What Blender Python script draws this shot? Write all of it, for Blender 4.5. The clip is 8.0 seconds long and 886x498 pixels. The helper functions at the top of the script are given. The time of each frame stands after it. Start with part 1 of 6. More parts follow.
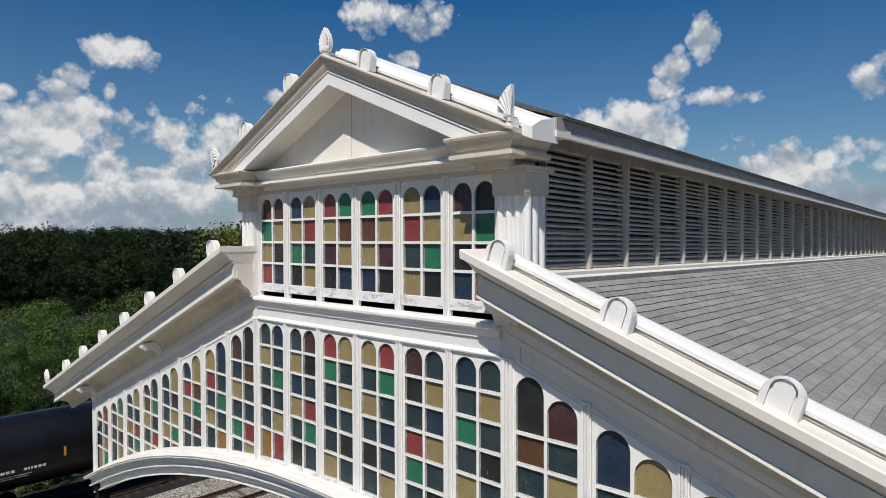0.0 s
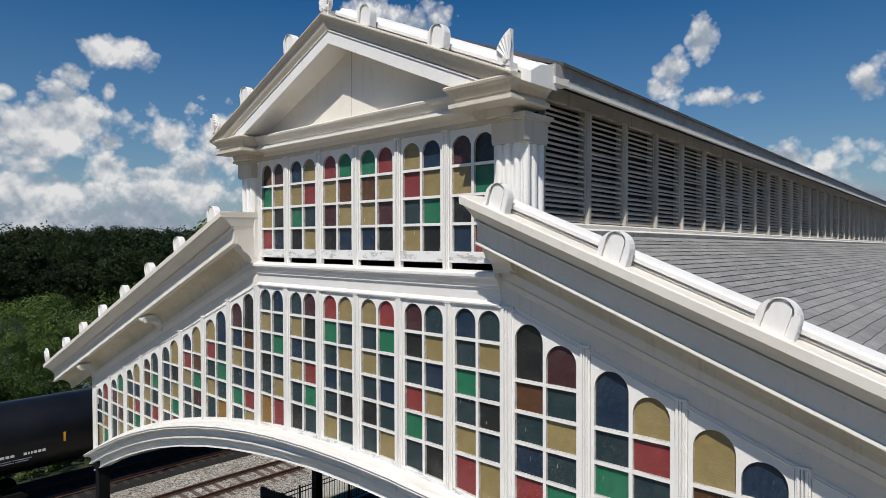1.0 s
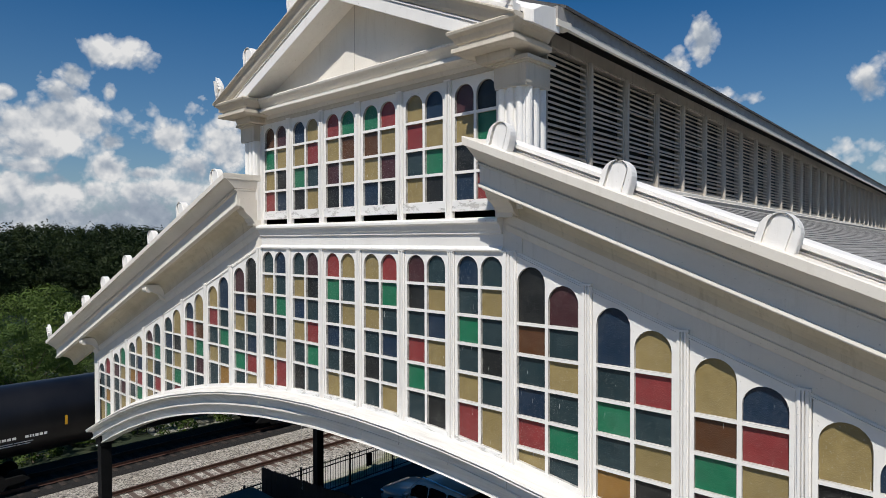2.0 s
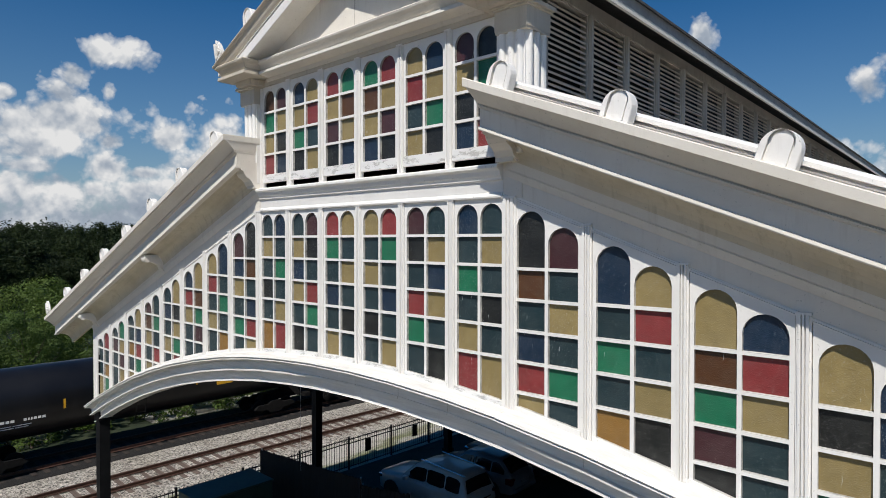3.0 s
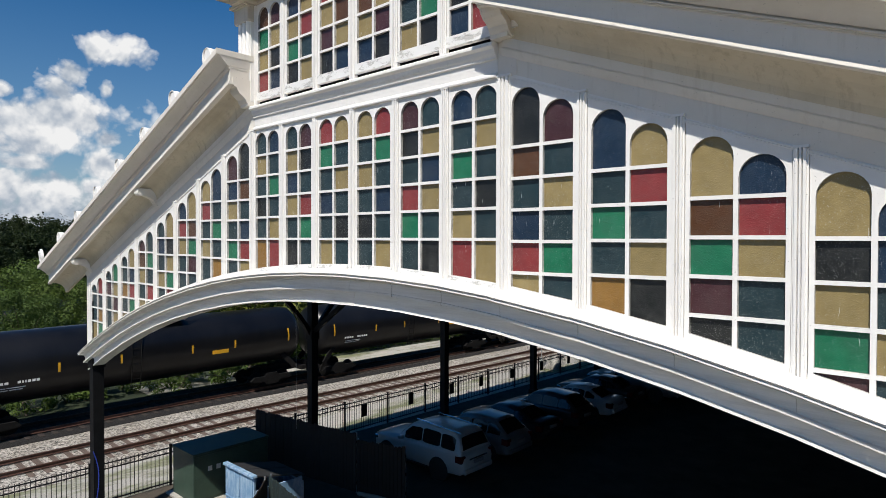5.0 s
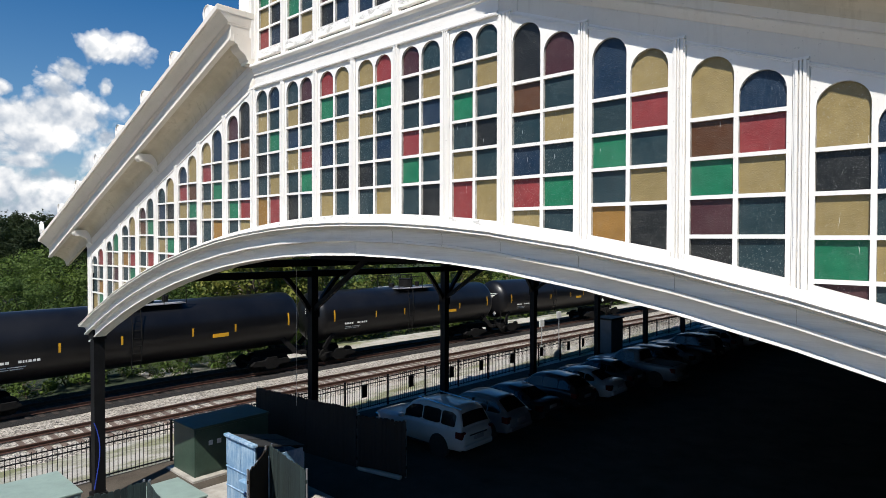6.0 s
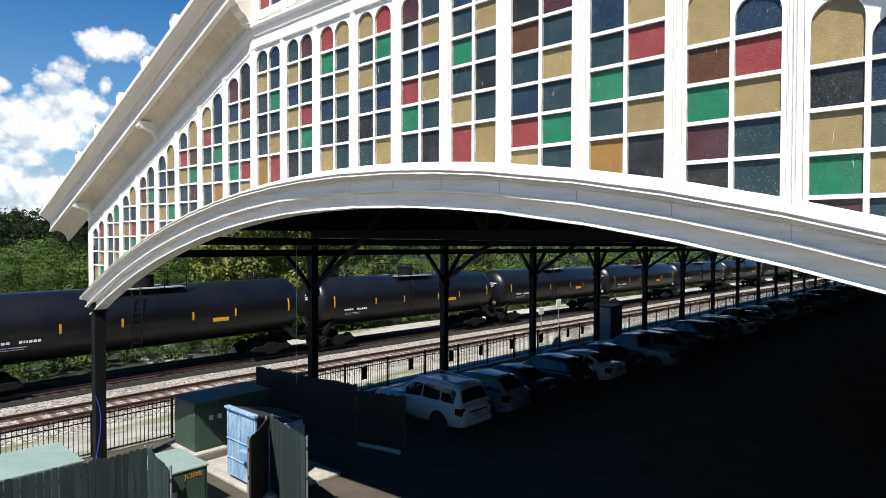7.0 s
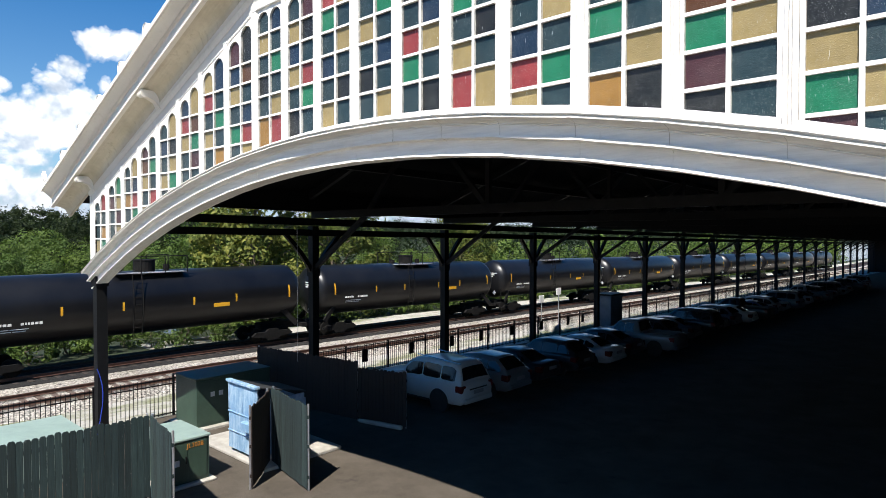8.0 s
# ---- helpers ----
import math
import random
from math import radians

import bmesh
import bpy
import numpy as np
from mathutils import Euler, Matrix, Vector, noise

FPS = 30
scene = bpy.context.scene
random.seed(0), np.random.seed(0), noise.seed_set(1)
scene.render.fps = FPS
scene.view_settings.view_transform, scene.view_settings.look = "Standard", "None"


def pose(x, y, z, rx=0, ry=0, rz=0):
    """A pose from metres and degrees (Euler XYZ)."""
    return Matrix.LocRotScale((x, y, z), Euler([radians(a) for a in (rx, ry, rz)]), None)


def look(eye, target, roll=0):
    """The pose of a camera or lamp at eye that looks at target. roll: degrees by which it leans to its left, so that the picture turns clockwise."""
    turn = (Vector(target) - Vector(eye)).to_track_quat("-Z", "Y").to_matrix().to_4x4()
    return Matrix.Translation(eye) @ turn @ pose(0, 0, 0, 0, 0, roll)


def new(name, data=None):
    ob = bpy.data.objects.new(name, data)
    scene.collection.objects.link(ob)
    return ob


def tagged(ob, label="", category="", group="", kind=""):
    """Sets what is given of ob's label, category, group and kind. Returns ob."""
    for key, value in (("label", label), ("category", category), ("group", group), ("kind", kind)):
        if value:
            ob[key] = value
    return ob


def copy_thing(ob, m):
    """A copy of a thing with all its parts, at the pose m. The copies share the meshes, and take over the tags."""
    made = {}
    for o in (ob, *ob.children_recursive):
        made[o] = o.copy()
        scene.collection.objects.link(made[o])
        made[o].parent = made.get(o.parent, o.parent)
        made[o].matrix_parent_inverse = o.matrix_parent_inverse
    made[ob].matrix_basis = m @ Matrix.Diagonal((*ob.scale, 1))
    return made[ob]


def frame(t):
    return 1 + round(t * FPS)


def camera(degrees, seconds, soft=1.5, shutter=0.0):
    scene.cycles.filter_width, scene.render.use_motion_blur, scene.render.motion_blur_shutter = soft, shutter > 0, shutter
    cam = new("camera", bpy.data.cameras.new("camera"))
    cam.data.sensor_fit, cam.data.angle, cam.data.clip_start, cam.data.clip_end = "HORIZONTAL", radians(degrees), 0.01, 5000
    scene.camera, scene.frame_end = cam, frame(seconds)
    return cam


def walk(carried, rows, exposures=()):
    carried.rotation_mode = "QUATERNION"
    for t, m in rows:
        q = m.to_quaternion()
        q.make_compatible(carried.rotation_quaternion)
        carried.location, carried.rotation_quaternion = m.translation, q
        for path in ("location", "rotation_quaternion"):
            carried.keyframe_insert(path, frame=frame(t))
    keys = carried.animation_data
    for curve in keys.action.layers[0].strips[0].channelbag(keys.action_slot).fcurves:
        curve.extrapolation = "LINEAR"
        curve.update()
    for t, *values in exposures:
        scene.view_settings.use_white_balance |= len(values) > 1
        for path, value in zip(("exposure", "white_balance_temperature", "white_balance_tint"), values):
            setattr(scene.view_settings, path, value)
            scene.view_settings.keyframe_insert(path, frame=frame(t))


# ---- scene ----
cam = camera(71.0, 8.0, 0.5)
PATH = [
    (0, (7.977, -6.521, 12.566), (6.616, -5.055, 12.533), -0.2),
    (0.5, (7.998, -6.535, 12.247), (6.637, -5.069, 12.215), -0.2),
    (1, (8.013, -6.568, 11.892), (6.654, -5.101, 11.861), -0.2),
    (1.5, (8.03, -6.628, 11.527), (6.67, -5.161, 11.496), -0.2),
    (3, (8.022, -6.639, 10.431), (6.664, -5.171, 10.403), 0.0),
    (3.5, (7.995, -6.579, 10.07), (6.639, -5.109, 10.039), 0.0),
    (4, (7.982, -6.528, 9.666), (6.627, -5.057, 9.635), 0.0),
    (4.5, (8.004, -6.542, 9.271), (6.651, -5.07, 9.24), 0.1),
    (6, (8.028, -6.585, 8.07), (6.676, -5.112, 8.033), 0.1),
    (6.5, (8.056, -6.629, 7.684), (6.706, -5.155, 7.643), 0.1),
    (7, (8.091, -6.642, 7.305), (6.739, -5.168, 7.263), 0.1),
    (7.5, (8.123, -6.682, 6.928), (6.772, -5.209, 6.885), 0.1),
    (8, (8.148, -6.707, 6.542), (6.796, -5.234, 6.497), 0.0),
]
EXPOSURES = [(0, -0.22), (3, -0.16), (4.5, -0.04), (6, 0.27), (8, 0.82)]
walk(cam, [(t, look(eye, target, roll)) for t, eye, target, roll in PATH], EXPOSURES)

# ---- world and sun ----
SUN = Vector((0.46, -1.0, 1.47)).normalized()
world = bpy.data.worlds.new("world")
scene.world = world
world.use_nodes = True
wn = world.node_tree
sky = wn.nodes.new("ShaderNodeTexSky")
sky.sky_type = "NISHITA"
sky.sun_disc = False
sky.sun_elevation = math.asin(SUN.z)
sky.sun_rotation = math.atan2(SUN.x, SUN.y)
sky.air_density, sky.dust_density, sky.ozone_density = 1.0, 0.1, 3.0
hsv = wn.nodes.new("ShaderNodeHueSaturation")
hsv.inputs["Saturation"].default_value = 1.42
hsv.inputs["Hue"].default_value = 0.504
hsv.inputs["Value"].default_value = 1.0
wn.links.new(sky.outputs[0], hsv.inputs["Color"])
wn.links.new(hsv.outputs[0], wn.nodes["Background"].inputs[0])
wn.nodes["Background"].inputs[1].default_value = 0.075
sun_data = bpy.data.lights.new("sun", "SUN")
sun_data.energy, sun_data.angle, sun_data.color = 5.0, radians(0.55), (1.0, 0.965, 0.91)
sun = new("sun", sun_data)
sun.matrix_world = look(SUN * 60, (0, 0, 0))


# ---- materials ----
class Nodes:
    """A small builder for node materials."""

    def __init__(self, name):
        self.m = bpy.data.materials.new(name)
        self.m.use_nodes = True
        self.t = self.m.node_tree
        self.b = self.t.nodes["Principled BSDF"]
        self.out = self.t.nodes["Material Output"]

    def put(self, kind, **sets):
        n = self.t.nodes.new(kind)
        for k, v in sets.items():
            if k in n.inputs:
                n.inputs[k].default_value = v
        return n

    def link(self, a, b):
        self.t.links.new(a, b)

    def noise(self, scale, detail=4, rough=0.6, stretch=None, coord="Object"):
        n = self.put("ShaderNodeTexNoise", Scale=scale, Detail=detail, Roughness=rough)
        c = self.put("ShaderNodeTexCoord")
        src = c.outputs[coord]
        if stretch:
            mp = self.put("ShaderNodeMapping")
            mp.inputs["Scale"].default_value = stretch
            self.link(src, mp.inputs["Vector"])
            src = mp.outputs[0]
        self.link(src, n.inputs["Vector"])
        return n.outputs["Fac"]

    def ramp(self, fac, stops):
        r = self.put("ShaderNodeValToRGB")
        el = r.color_ramp.elements
        while len(el) < len(stops):
            el.new(0.5)
        for e, (p, c) in zip(el, stops):
            e.position = p
            e.color = (*c, 1) if len(c) == 3 else c
        self.link(fac, r.inputs[0])
        return r.outputs[0]

    def mix(self, fac, a, b, mode="MIX"):
        n = self.t.nodes.new("ShaderNodeMix")
        n.data_type, n.blend_type = "RGBA", mode
        for sock, v in ((n.inputs[0], fac), (n.inputs[6], a), (n.inputs[7], b)):
            if isinstance(v, (int, float)):
                sock.default_value = v
            elif isinstance(v, tuple):
                sock.default_value = (*v, 1)
            else:
                self.link(v, sock)
        return n.outputs[2]

    def math(self, op, a, b=0.0):
        n = self.t.nodes.new("ShaderNodeMath")
        n.operation = op
        for sock, v in ((n.inputs[0], a), (n.inputs[1], b)):
            if isinstance(v, (int, float)):
                sock.default_value = v
            else:
                self.link(v, sock)
        return n.outputs[0]

    def random(self):
        return self.put("ShaderNodeObjectInfo").outputs["Random"]

    def island(self):
        return self.put("ShaderNodeNewGeometry").outputs["Random Per Island"]

    def finish(self, colour, rough=0.6, bump=None, height=0.02, metal=0.0, spec=None):
        for key, v in (("Base Color", colour), ("Roughness", rough), ("Metallic", metal)):
            s = self.b.inputs[key]
            if isinstance(v, tuple):
                s.default_value = (*v, 1)
            elif isinstance(v, (int, float)):
                s.default_value = v
            else:
                self.link(v, s)
        if spec is not None:
            self.b.inputs["Specular IOR Level"].default_value = spec
        if bump is not None:
            bp = self.put("ShaderNodeBump", Distance=height, Strength=1.0)
            self.link(bump, bp.inputs["Height"])
            self.link(bp.outputs[0], self.b.inputs["Normal"])
        return self.m


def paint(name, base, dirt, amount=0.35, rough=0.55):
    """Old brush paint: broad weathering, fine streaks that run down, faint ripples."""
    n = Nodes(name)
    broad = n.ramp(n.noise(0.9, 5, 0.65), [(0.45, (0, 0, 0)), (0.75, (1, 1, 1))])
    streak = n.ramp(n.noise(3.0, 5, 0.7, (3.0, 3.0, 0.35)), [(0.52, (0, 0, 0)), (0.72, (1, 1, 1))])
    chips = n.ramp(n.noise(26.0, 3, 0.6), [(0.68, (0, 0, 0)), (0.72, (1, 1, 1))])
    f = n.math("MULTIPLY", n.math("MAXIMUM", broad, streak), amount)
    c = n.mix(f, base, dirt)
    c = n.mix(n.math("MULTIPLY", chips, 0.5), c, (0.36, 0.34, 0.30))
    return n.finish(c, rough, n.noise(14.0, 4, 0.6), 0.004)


def plain(name, base, vary=0.15, scale=6.0, rough=0.6, height=0.004, metal=0.0, stretch=None, spec=None):
    n = Nodes(name)
    f = n.ramp(n.noise(scale, 6, 0.65, stretch), [(0.3, tuple(v * (1 - vary) for v in base)), (0.7, tuple(min(1, v * (1 + vary)) for v in base))])
    return n.finish(f, rough, n.noise(scale * 6, 4, 0.6, stretch), height, metal, spec)


WHITE = paint("white_paint", (0.83, 0.805, 0.765), (0.62, 0.58, 0.51), 0.30, 0.5)
CREAM = paint("weathered_white_paint", (0.77, 0.72, 0.64), (0.55, 0.49, 0.40), 0.34, 0.6)
# white paint with the shade of capitals, head board, blocks and crown painted in
SHADED_WHITE = paint("shaded_white_paint", (0.60, 0.535, 0.44), (0.42, 0.36, 0.27), 0.5, 0.6)
TAN_SOFFIT = paint("tan_soffit_paint", (0.64, 0.57, 0.44), (0.36, 0.30, 0.19), 0.6, 0.7)


def arch_paint():
    """White paint with grime drawn out along the mouldings and rain marks across them."""
    n = Nodes("arch_white_paint")
    along = n.ramp(n.noise(2.2, 6, 0.75, (0.35, 5.0, 5.0)), [(0.42, (0, 0, 0)), (0.70, (1, 1, 1))])
    marks = n.ramp(n.noise(4.0, 5, 0.7, (3.0, 1.0, 0.6)), [(0.58, (0, 0, 0)), (0.74, (1, 1, 1))])
    f = n.math("MULTIPLY", n.math("MAXIMUM", along, n.math("MULTIPLY", marks, 0.6)), 0.38)
    return n.finish(n.mix(f, (0.82, 0.79, 0.735), (0.36, 0.325, 0.27)), 0.55, n.noise(12.0, 5, 0.65), 0.006)


ARCHPAINT = arch_paint()
GREYPAINT = paint("weathered_louvre_paint", (0.50, 0.45, 0.385), (0.30, 0.255, 0.205), 0.75, 0.7)
SLATPAINT = paint("weathered_slat_paint", (0.60, 0.50, 0.395), (0.33, 0.27, 0.20), 0.75, 0.75)


def peeling():
    """White paint that flakes in patches to grey wood."""
    n = Nodes("peeling_white_paint")
    bare = n.ramp(n.noise(5.5, 7, 0.78, (0.6, 1.0, 1.6)), [(0.53, (0, 0, 0)), (0.57, (1, 1, 1))])
    edge = n.noise(40.0, 4, 0.7)
    wood = n.ramp(edge, [(0.3, (0.20, 0.18, 0.155)), (0.7, (0.46, 0.43, 0.38))])
    return n.finish(n.mix(n.math("MULTIPLY", bare, 0.55), (0.80, 0.785, 0.755), wood), 0.65, n.math("SUBTRACT", edge, bare), 0.003)


def two_coat():
    """Grey fascia paint over an older cream coat, ragged along its lower edge."""
    n = Nodes("ragged_fascia_paint")
    sep = n.put("ShaderNodeSeparateXYZ")
    n.link(n.put("ShaderNodeTexCoord").outputs["Object"], sep.inputs[0])
    line = n.math("ADD", n.math("MULTIPLY", n.math("SUBTRACT", sep.outputs[2], 13.885), 9.0), n.math("MULTIPLY", n.noise(2.6, 7, 0.75), 1.0))
    f = n.ramp(line, [(0.52, (0, 0, 0)), (0.56, (1, 1, 1))])
    grey = n.ramp(n.noise(3.0, 6, 0.7), [(0.3, (0.27, 0.255, 0.24)), (0.7, (0.42, 0.395, 0.37))])
    return n.finish(n.mix(f, (0.76, 0.71, 0.62), grey), 0.7, n.noise(16.0, 5, 0.7), 0.006)


def putty():
    """Old glazing putty: cracked, grey and black with mould in places."""
    n = Nodes("cracked_putty")
    mould = n.ramp(n.noise(3.0, 7, 0.8), [(0.42, (0, 0, 0)), (0.66, (1, 1, 1))])
    return n.finish(n.mix(n.math("MULTIPLY", mould, 0.75), (0.62, 0.59, 0.54), (0.07, 0.065, 0.058)), 0.8, n.noise(40.0, 4, 0.7), 0.004)


PEEL, TWOCOAT, PUTTY = peeling(), two_coat(), putty()
DARKGAP = plain("dark_inside_backing", (0.02, 0.02, 0.02), 0.2)
BLACK = plain("black_steel_paint", (0.006, 0.006, 0.0065), 0.35, 4.0, 0.6, 0.003, 0.0, None, 0.2)
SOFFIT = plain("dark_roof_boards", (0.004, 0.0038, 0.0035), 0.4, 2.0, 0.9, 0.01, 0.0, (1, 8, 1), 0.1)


def glass(name, base):
    """Pimpled cathedral glass: streaky colour, a dusty skin and small bubbles that catch the sun."""
    n = Nodes(name)
    tone = n.ramp(n.noise(5.0, 4, 0.65), [(0.25, tuple(v * 0.78 for v in base)), (0.8, tuple(min(1, v * 1.2) for v in base))])
    tone = n.mix(n.math("MULTIPLY", n.random(), 0.30), tone, tuple(v * 0.55 for v in base))
    dust = n.ramp(n.noise(2.3, 6, 0.75), [(0.42, (0, 0, 0)), (0.75, (1, 1, 1))])
    tone = n.mix(n.math("MULTIPLY", dust, 0.055), tone, (0.50, 0.49, 0.44))
    # pale specks and dashes painted into the colour for glints of sun
    dashes = n.ramp(n.noise(30.0, 2, 0.5, (1.0, 1.0, 0.16)), [(0.745, (0, 0, 0)), (0.76, (1, 1, 1))])
    patch = n.ramp(n.noise(3.5, 5, 0.7), [(0.30, (0.25, 0.25, 0.25)), (0.72, (1, 1, 1))])
    glint_specks = n.ramp(n.noise(95.0, 3, 0.6), [(0.605, (0, 0, 0)), (0.68, (1, 1, 1))])
    tone = n.mix(n.math("MULTIPLY", n.math("MAXIMUM", n.math("MULTIPLY", glint_specks, patch), dashes), 0.48), tone, (0.66, 0.66, 0.62))
    v = n.put("ShaderNodeTexVoronoi", Scale=78.0)
    n.link(n.put("ShaderNodeTexCoord").outputs["Object"], v.inputs["Vector"])
    dome = n.ramp(v.outputs["Distance"], [(0.0, (1, 1, 1)), (0.22, (0.75, 0.75, 0.75)), (0.5, (0, 0, 0))])
    pick = n.ramp(v.outputs["Color"], [(0.42, (0, 0, 0)), (0.60, (1, 1, 1))])
    rip = n.math("ADD", n.math("MULTIPLY", n.noise(60.0, 3, 0.6), 0.7), n.math("MULTIPLY", n.noise(15.0, 3, 0.6), 1.3))
    rip = n.math("ADD", rip, n.math("MULTIPLY", n.math("MULTIPLY", dome, pick), 0.75))
    m = n.finish(tone, 0.38, rip, 0.0028, 0.0, 0.25)
    n.b.inputs["Coat Weight"].default_value = 0.34
    n.b.inputs["Coat Roughness"].default_value = 0.085
    bump = [d for d in n.t.nodes if d.bl_idname == "ShaderNodeBump"][0]
    n.link(bump.outputs[0], n.b.inputs["Coat Normal"])
    return m


GLASS = {
    "A": glass("amber_glass", (0.285, 0.215, 0.088)),
    "O": glass("orange_amber_glass", (0.26, 0.135, 0.028)),
    "G": glass("green_glass", (0.010, 0.150, 0.072)),
    "T": glass("slate_blue_glass", (0.013, 0.034, 0.041)),
    "B": glass("navy_glass", (0.006, 0.023, 0.052)),
    "R": glass("red_glass", (0.235, 0.034, 0.034)),
    "M": glass("maroon_glass", (0.055, 0.017, 0.021)),
    "N": glass("brown_glass", (0.085, 0.032, 0.009)),
    "K": glass("charcoal_glass", (0.010, 0.011, 0.011)),
}


def shingle_material():
    n = Nodes("grey_asphalt_shingle")
    isl = n.ramp(n.island(), [(0.0, (0.235, 0.232, 0.228)), (0.5, (0.285, 0.280, 0.272)), (1.0, (0.335, 0.328, 0.318))])
    grit = n.ramp(n.noise(90.0, 3, 0.7), [(0.3, (0.72, 0.72, 0.72)), (0.7, (1.15, 1.15, 1.15))])
    tabs = n.ramp(n.noise(7.0, 4, 0.75, (0.35, 2.2, 0.35)), [(0.34, (0.62, 0.62, 0.63)), (0.66, (1.28, 1.26, 1.22))])
    c = n.mix(1.0, n.mix(1.0, isl, grit, "MULTIPLY"), tabs, "MULTIPLY")
    return n.finish(c, 0.9, n.noise(120.0, 3, 0.7), 0.006)


SHINGLE = shingle_material()
SHINGLE_DARK = plain("dark_shingle", (0.075, 0.073, 0.072), 0.35, 3.0, 0.9, 0.01)


def ground_material():
    """Grass and scrub soil."""
    n = Nodes("scrub_grass")
    c = n.ramp(n.noise(0.6, 8, 0.7), [(0.3, (0.010, 0.017, 0.006)), (0.55, (0.020, 0.031, 0.010)), (0.78, (0.055, 0.055, 0.026))])
    return n.finish(c, 0.95, n.noise(8.0, 6, 0.7), 0.08)


def gravel_material():
    n = Nodes("crushed_stone_ballast")
    v = n.put("ShaderNodeTexVoronoi", Scale=15.0)
    n.link(n.put("ShaderNodeTexCoord").outputs["Object"], v.inputs["Vector"])
    stone = n.ramp(v.outputs["Color"], [(0.15, (0.07, 0.065, 0.06)), (0.45, (0.34, 0.318, 0.285)), (0.85, (0.70, 0.665, 0.61))])
    broad = n.ramp(n.noise(0.5, 6, 0.7), [(0.35, (0.70, 0.66, 0.60)), (0.7, (1.05, 1.03, 1.0))])
    return n.finish(n.mix(1.0, stone, broad, "MULTIPLY"), 0.95, v.outputs["Distance"], 0.05)


def verge_material():
    n = Nodes("pale_gravel_verge")
    fine = n.ramp(n.noise(22.0, 6, 0.75), [(0.3, (0.30, 0.28, 0.25)), (0.7, (0.56, 0.53, 0.48))])
    grass = n.ramp(n.noise(0.55, 6, 0.75, (1.0, 0.25, 1.0)), [(0.48, (0, 0, 0)), (0.60, (1, 1, 1))])
    c = n.mix(n.math("MULTIPLY", grass, 0.85), fine, (0.15, 0.165, 0.06))
    return n.finish(c, 0.95, n.noise(30.0, 5, 0.7), 0.04)


def asphalt_material():
    n = Nodes("worn_asphalt")
    base = n.ramp(n.noise(0.7, 7, 0.7), [(0.3, (0.062, 0.052, 0.041)), (0.7, (0.114, 0.097, 0.078))])
    spill = n.ramp(n.noise(0.9, 5, 0.6), [(0.62, (0, 0, 0)), (0.70, (1, 1, 1))])
    base = n.mix(n.math("MULTIPLY", spill, 0.55), base, (0.035, 0.031, 0.028))
    crumbs = n.ramp(n.noise(9.0, 3, 0.6), [(0.735, (0, 0, 0)), (0.75, (1, 1, 1))])
    base = n.mix(n.math("MULTIPLY", crumbs, 0.5), base, (0.34, 0.31, 0.27))
    grit = n.ramp(n.noise(70.0, 3, 0.6), [(0.3, (0.75, 0.75, 0.75)), (0.7, (1.2, 1.2, 1.2))])
    return n.finish(n.mix(1.0, base, grit, "MULTIPLY"), 0.95, n.noise(60.0, 4, 0.7), 0.008, 0.0, 0.08)


def water_material():
    n = Nodes("river_water")
    return n.finish((0.035, 0.055, 0.060), 0.08, n.noise(0.8, 5, 0.6), 0.05)


GRASS, GRAVEL, VERGE, ASPHALT, WATER = ground_material(), gravel_material(), verge_material(), asphalt_material(), water_material()
BOUNCE_PAVING = plain("warm_bounce_paving", (0.23, 0.196, 0.148), 0.2, 0.8, 0.9, 0.01)
CONCRETE = plain("pale_concrete", (0.38, 0.355, 0.31), 0.25, 2.0, 0.9, 0.01)


def leaf_material(name, dark, light, broad=0.0):
    n = Nodes(name)
    c = n.ramp(n.island(), [(0.0, dark), (0.6, tuple((a + b) / 2 for a, b in zip(dark, light))), (1.0, light)])
    shift = n.ramp(n.random(), [(0.0, (0.75, 0.80, 0.75)), (1.0, (1.2, 1.12, 0.95))])
    if broad:
        tone = n.ramp(n.noise(broad, 4, 0.7), [(0.34, (0.68, 0.72, 0.75)), (0.5, (1.0, 1.0, 0.95)), (0.68, (1.45, 1.35, 1.1))])
        c = n.mix(1.0, c, tone, "MULTIPLY")
    c = n.mix(1.0, c, shift, "MULTIPLY")
    n.finish(c, 0.6, None, 0.02, 0.0, 0.2)
    thin = n.put("ShaderNodeBsdfTranslucent")
    n.link(n.mix(1.0, c, (1.15, 1.25, 0.7), "MULTIPLY"), thin.inputs["Color"])
    both = n.put("ShaderNodeMixShader")
    both.inputs[0].default_value = 0.24
    n.link(n.b.outputs[0], both.inputs[1])
    n.link(thin.outputs[0], both.inputs[2])
    n.link(both.outputs[0], n.out.inputs["Surface"])
    return n.m


LEAF = leaf_material("green_leaves", (0.064, 0.108, 0.027), (0.102, 0.152, 0.040), 0.5)
LEAF_BANK = leaf_material("deep_green_leaves", (0.060, 0.100, 0.026), (0.084, 0.128, 0.034), 0.35)
LEAF_YELLOW = leaf_material("yellowing_leaves", (0.060, 0.088, 0.020), (0.185, 0.190, 0.046))
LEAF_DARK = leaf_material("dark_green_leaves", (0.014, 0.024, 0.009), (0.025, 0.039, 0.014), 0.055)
BARK = plain("bark", (0.12, 0.095, 0.07), 0.3, 4.0, 0.95, 0.03, 0.0, (1, 1, 0.2))
RAIL = plain("rusty_rail_steel", (0.085, 0.042, 0.028), 0.35, 5.0, 0.6, 0.004, 0.2)
TIE = plain("weathered_timber_sleeper", (0.115, 0.082, 0.064), 0.35, 4.0, 0.9, 0.01, 0.0, (0.3, 3, 3))


